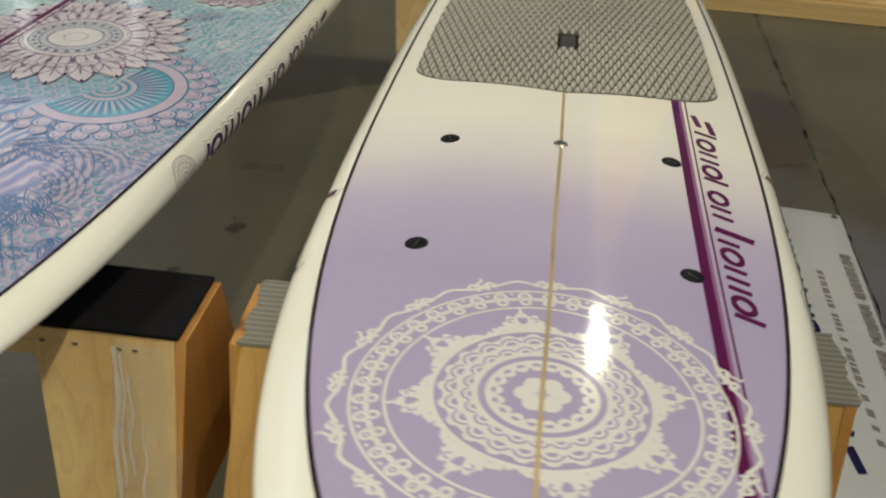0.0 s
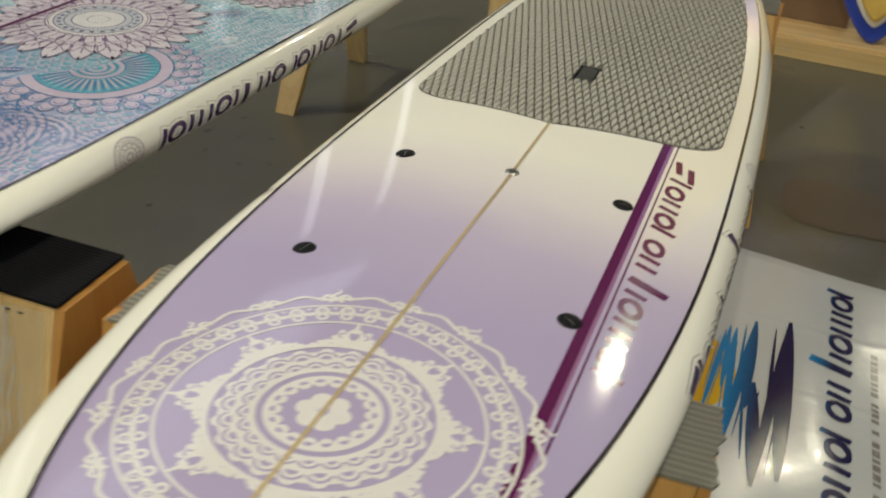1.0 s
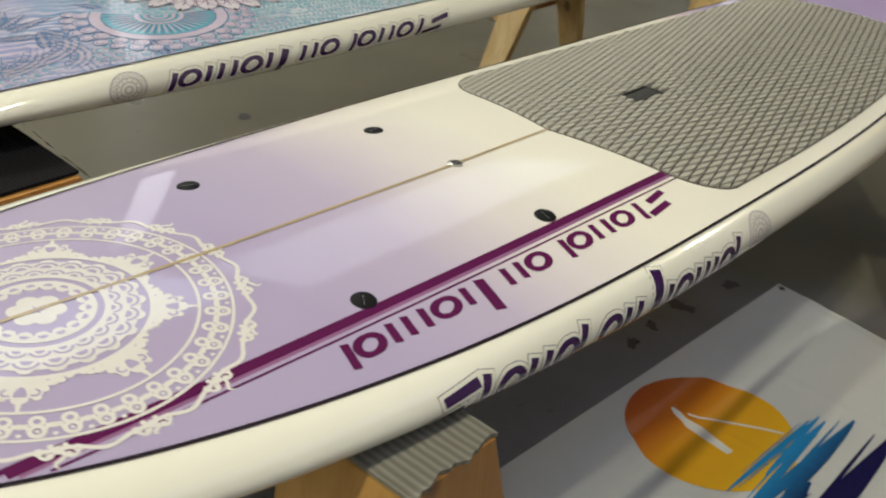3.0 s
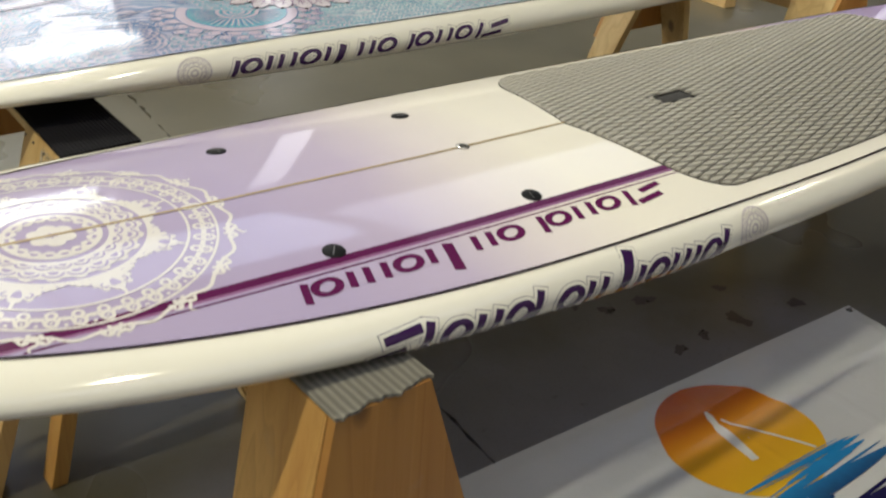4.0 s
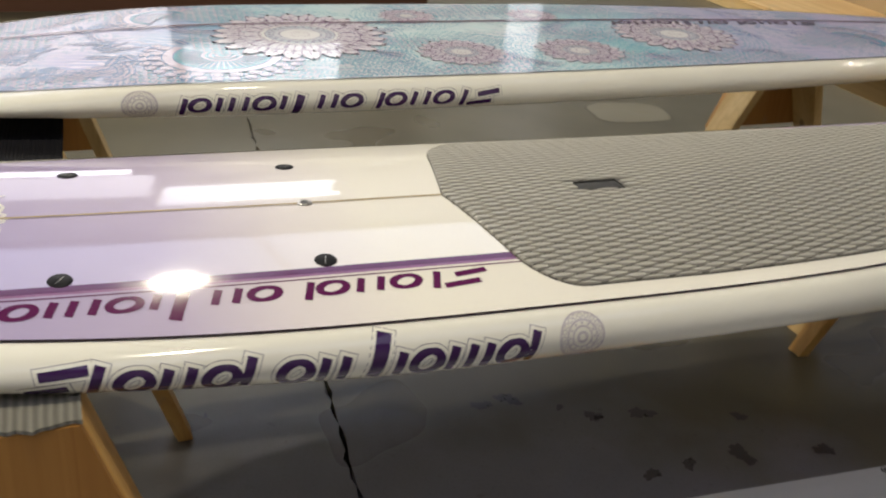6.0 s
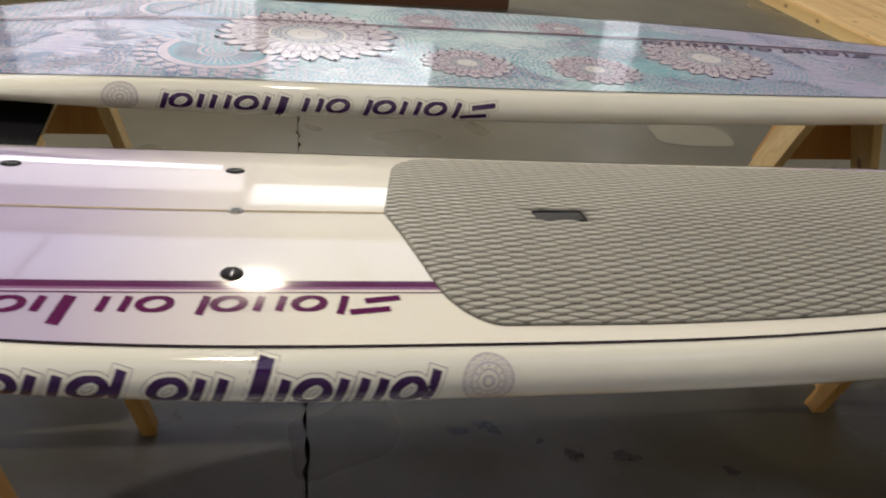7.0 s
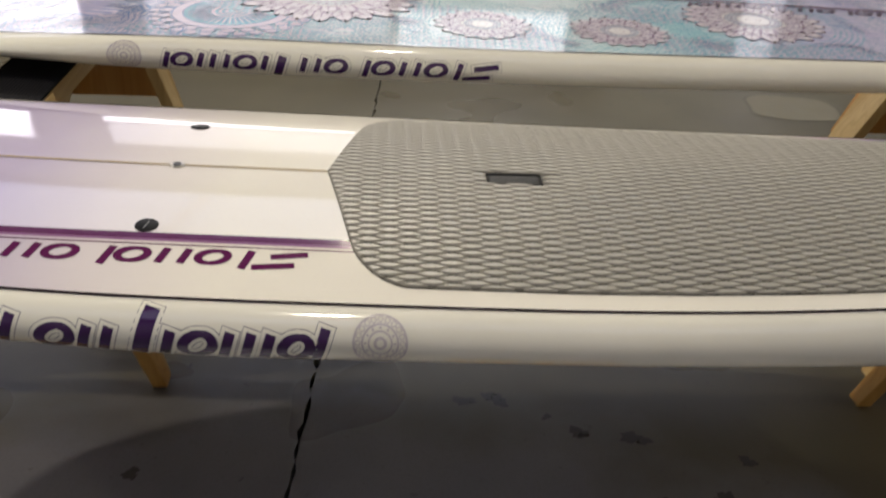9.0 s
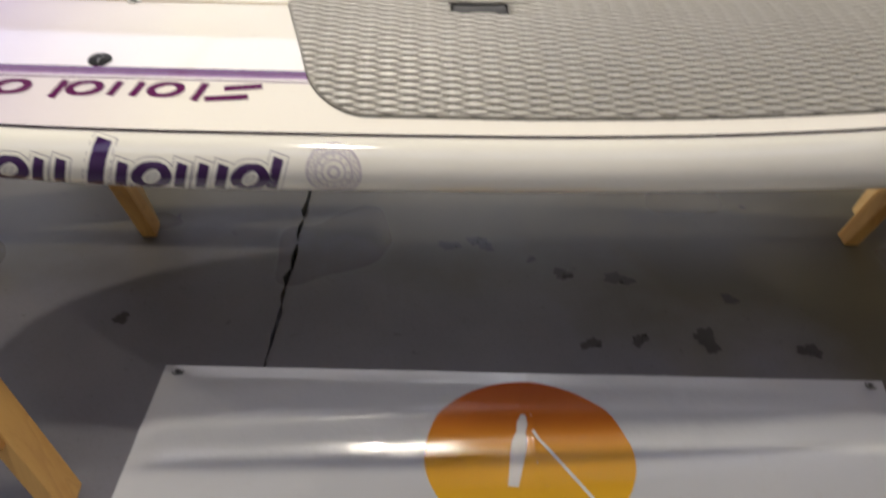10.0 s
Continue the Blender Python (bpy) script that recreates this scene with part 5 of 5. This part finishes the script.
def banner_point(a, b):
    """a runs along the long side, b down the banner."""
    x = (BA[0] * (1 - a) + BB[0] * a) * (1 - b) + (BD[0] * (1 - a) + BC[0] * a) * b
    y = (BA[1] * (1 - a) + BB[1] * a) * (1 - b) + (BD[1] * (1 - a) + BC[1] * a) * b
    return x, y


def banner_h(x, y):
    w = 0.0035 * math.sin(9 * x + 2.2 * math.sin(2.5 * y)) + 0.0025 * math.sin(21 * x + 4 * y) + 0.007 * noise.noise(Vector((x * 2.4, y * 2.4, 3.0))) + 0.0022 * noise.noise(Vector((x * 11.0, y * 6.0, 5.0)))
    fold = 0.0055 * math.exp(-((x - 0.185 - 0.012 * math.sin(3 * y)) / 0.022) ** 2) - 0.0035 * math.exp(-((x - 0.245 - 0.012 * math.sin(3 * y + 0.5)) / 0.02) ** 2)
    crease = 0.003 * math.exp(-((y - 1.44) / 0.006) ** 2) + 0.003 * math.exp(-((y - 1.75) / 0.008) ** 2)
    return 0.014 + w + fold + crease


def on_banner(x, y, h):
    return (x, y, banner_h(x, y) + h)


root = thing("banner", pose(0, 0, 0), "white vinyl banner with sun and wave print lying on the floor", "banner")
bm, nu, nv = bmesh.new(), 110, 80
for top in (0.0, -0.0012):
    g = []
    for i in range(nu + 1):
        g.append([])
        for j in range(nv + 1):
            x, y = banner_point(i / nu, j / nv)
            edge = min(i, nu - i, j, nv - j)
            z = banner_h(x, y) if edge > 3 else banner_h(x, y) * (0.35 + 0.65 * edge / 4)
            g[-1].append(bm.verts.new((x, y, z + top)))
    for i in range(nu):
        for j in range(nv):
            bm.faces.new((g[i][j], g[i + 1][j], g[i + 1][j + 1], g[i][j + 1]))
sheet = part("sheet", bm, M_VINYL, root, "white wrinkled vinyl sheet", True)

sun_c, sun_r = (0.283, 1.427), 0.202
art = Art(on_banner, 0.0012)
rim, rings_n = 72, 14
spots = [sun_c] + [polar(sun_c, sun_r * k / rings_n, 2 * math.pi * i / rim) for k in range(1, rings_n + 1) for i in range(rim)]
faces = [(0, 1 + i, 1 + (i + 1) % rim) for i in range(rim)]
for k in range(rings_n - 1):
    a, c = 1 + k * rim, 1 + (k + 1) * rim
    faces += [(a + i, c + i, c + (i + 1) % rim, a + (i + 1) % rim) for i in range(rim)]
art.add(spots, faces)
part("sun_disc", art.mesh(), M_SUN, root, "orange to yellow sun disc print", True)
art = Art(on_banner, 0.0026)
art.ribbon([(0.178 + 0.020 * i, 1.425 - 0.004 * i) for i in range(10)], 0.029, weights=[0.30, 0.75, 0.62, 1.0, 1.05, 1.0, 0.92, 0.84, 0.76, 0.70])
art.ribbon([(0.215 + 0.022 * i, 1.440 + 0.0115 * i) for i in range(10)], 0.007)
part("white_lozenge", art.mesh(), M_FIG, root, "plain white lozenge in the sun", True)
art = Art(on_banner, 0.0040)
tips = [(0.435, 1.64), (0.415, 1.27), (0.445, 1.67), (0.450, 1.38), (0.462, 1.665), (0.475, 1.16), (0.511, 1.723), (0.512, 1.32), (0.530, 1.44), (0.556, 1.04), (0.602, 1.760), (0.610, 1.08)]
widths = [0.014, 0.013, 0.014, 0.016, 0.022, 0.028, 0.034, 0.028, 0.038, 0.030, 0.050]
for (p, q), w in zip(zip(tips, tips[1:]), widths):
    for shift, cut, wide in ((0.0, 1.0, 0.86), (-0.72, 0.72, 0.20)):
        d = math.hypot(q[0] - p[0], q[1] - p[1])
        ox, oy = -(q[1] - p[1]) / d * w * shift, (q[0] - p[0]) / d * w * shift
        k0 = (1 - cut) * (0.25 if shift < 0 else 0.75)
        art.ribbon([(p[0] + ox + (q[0] - p[0]) * (k0 + cut * i / 14), p[1] + oy + (q[1] - p[1]) * (k0 + cut * i / 14)) for i in range(15)], w * wide, taper=True)
part("wave_mark", art.mesh(), M_WAVE, root, "blue to navy zigzag wave strokes", True)
brand_marks(root, on_banner, 0.0016, M_WORD, "blue to navy slanted mark", lambda s, h: (0.772 - h, 0.85 + s), 1.16, 0.064, 0.110, 3)
art = Art(on_banner, 0.0012)
br = random.Random(5)
for x, ya, yb, hgt in ((0.828, 0.95, 1.72, 0.018), (0.918, 0.90, 1.80, 0.030)):
    y = ya
    while y < yb:
        w = br.uniform(0.012, 0.03)
        art.quad((x - hgt / 2, y), (x - hgt / 2, y + w), (x + hgt / 2, y + w - 0.006), (x + hgt / 2, y - 0.006), 2, 2)
        y += w + br.choice((0.008, 0.008, 0.03))
part("small_print", art.mesh(), M_SMALL, root, "small grey printed bars", True, "stuff")
for a, b in ((0.022, 0.03), (0.978, 0.03), (0.978, 0.97), (0.022, 0.97)):
    gx, gy = banner_point(a, b)
    bm = bmesh.new()
    bmesh.ops.create_cone(bm, cap_ends=False, segments=20, radius1=0.012, radius2=0.010, depth=0.002, matrix=Matrix.Translation((gx, gy, 0.016)))
    bmesh.ops.create_cone(bm, cap_ends=True, segments=16, radius1=0.0065, radius2=0.0065, depth=0.001, matrix=Matrix.Translation((gx, gy, 0.0165)))
    part("grommet", bm, M_GREY_PLASTIC, root, "dark metal grommet", True)

# ---- lumber and things beyond ----
slab_box("brown_panel", (-5.23, -6.0, 0), (-5.15, 2.70, 1.35), M_BROWN, "dark brown partition panel standing on the floor", "partition")


def platform(m, length, depth, height, label):
    root = thing("lumber_platform", m, label, "platform", "low lumber platforms")
    for y in (0.0, depth - 0.04):
        bm = bmesh.new()
        box(bm, (0, y, 0), (length, y + 0.04, height - 0.018), 0.004)
        part("joist", bm, M_PINE_X, root)
    for k in range(4):
        x = 0.02 + (length - 0.08) * k / 3
        bm = bmesh.new()
        box(bm, (x, 0.041, 0.0), (x + 0.04, depth - 0.041, height - 0.019), 0.003)
        part("cross_joist", bm, M_PINE_Y, root)
    n = max(2, round(length / 1.2))
    for k in range(n):
        bm = bmesh.new()
        box(bm, (length * k / n + 0.002, 0.012, height - 0.018), (length * (k + 1) / n - 0.002, depth, height), 0.002)
        part("top_sheet", bm, M_PLY_PALE, root)
    return root


platform(pose(0.20, 4.185, 0, 0, 0, -3.0), 2.6, 1.1, 0.11, "low pine lumber platform with plywood top")
platform(pose(-7.4, 5.07, 0, 0, 0, -1.2), 5.0, 1.6, 0.11, "low pine lumber platform with plywood top")


def stick(m, size, label):
    bm = bmesh.new()
    box(bm, (0, 0, 0), size, 0.004)
    ob = part("lumber_stick", bm, M_PLY_PALE, None)
    ob.matrix_world = m
    return tagged(ob, label, "lumber", "loose lumber")


stick(pose(-4.2, 4.70, 0.0, 0, 0, -5.0), (1.95, 0.09, 0.09), "pale planed lumber stick on the floor")


def carton(m, size, material, label):
    root = thing("carton", m, label, "box")
    bm = bmesh.new()
    box(bm, (0, 0, 0), size, 0.006)
    part("body", bm, material, root)
    bm = bmesh.new()
    box(bm, (-0.003, size[1] * 0.02, size[2] * 0.4), (size[0] + 0.003, size[1] * 0.98, size[2] * 0.4 + 0.004))
    part("seam", bm, M_TAN, root)
    return root


carton(pose(0.22, 4.46, 0.11, 0, 0, -3.0), (0.47, 0.4, 0.75), M_CARD, "tall brown cardboard box on the platform")
carton(pose(-4.7, 5.85, 0.11, 0, 0, -4), (0.8, 0.6, 0.35), M_TAN, "tan cardboard box on the lumber platform")


def leaning_board(m):
    root = thing("blue_paddleboard", m, "bright blue and yellow paddleboard standing on end", "paddleboard")

    def plate(name, sx, z0, z1, y0, y1, material, label=""):
        bm = bmesh.new()
        n, zmid = 60, (z0 + z1) / 2
        rings = []
        for y, k in ((y0, 0.94), (y0 + 0.012, 1.0), (y1 - 0.012, 1.0), (y1, 0.94)):
            ring = []
            for i in range(n):
                a = 2 * math.pi * i / n
                ring.append(bm.verts.new((sx * k * math.copysign(abs(math.cos(a)) ** 1.3, math.cos(a)), y, zmid + (z1 - z0) / 2 * (1 - (1 - k) * 0.2) * math.sin(a))))
            rings.append(ring)
        for a, b in zip(rings, rings[1:]):
            for i in range(n):
                bm.faces.new((a[i], a[(i + 1) % n], b[(i + 1) % n], b[i]))
        bm.faces.new(rings[0]), bm.faces.new(list(reversed(rings[-1])))
        return part(name, bm, material, root, label, False)
    plate("body", 0.38, 0.0, 2.9, 0.0, 0.11, M_BLUE, "bright blue glossy body")
    plate("white_band", 0.31, 0.085, 2.83, -0.030, 0.0, M_WHITE)
    plate("centre_panel", 0.27, 0.115, 2.78, -0.060, -0.031, M_YELLOW, "yellow printed centre panel")
    return root


leaning_board(pose(0.80, 4.23, 0.112, -4, -5, -3.0))
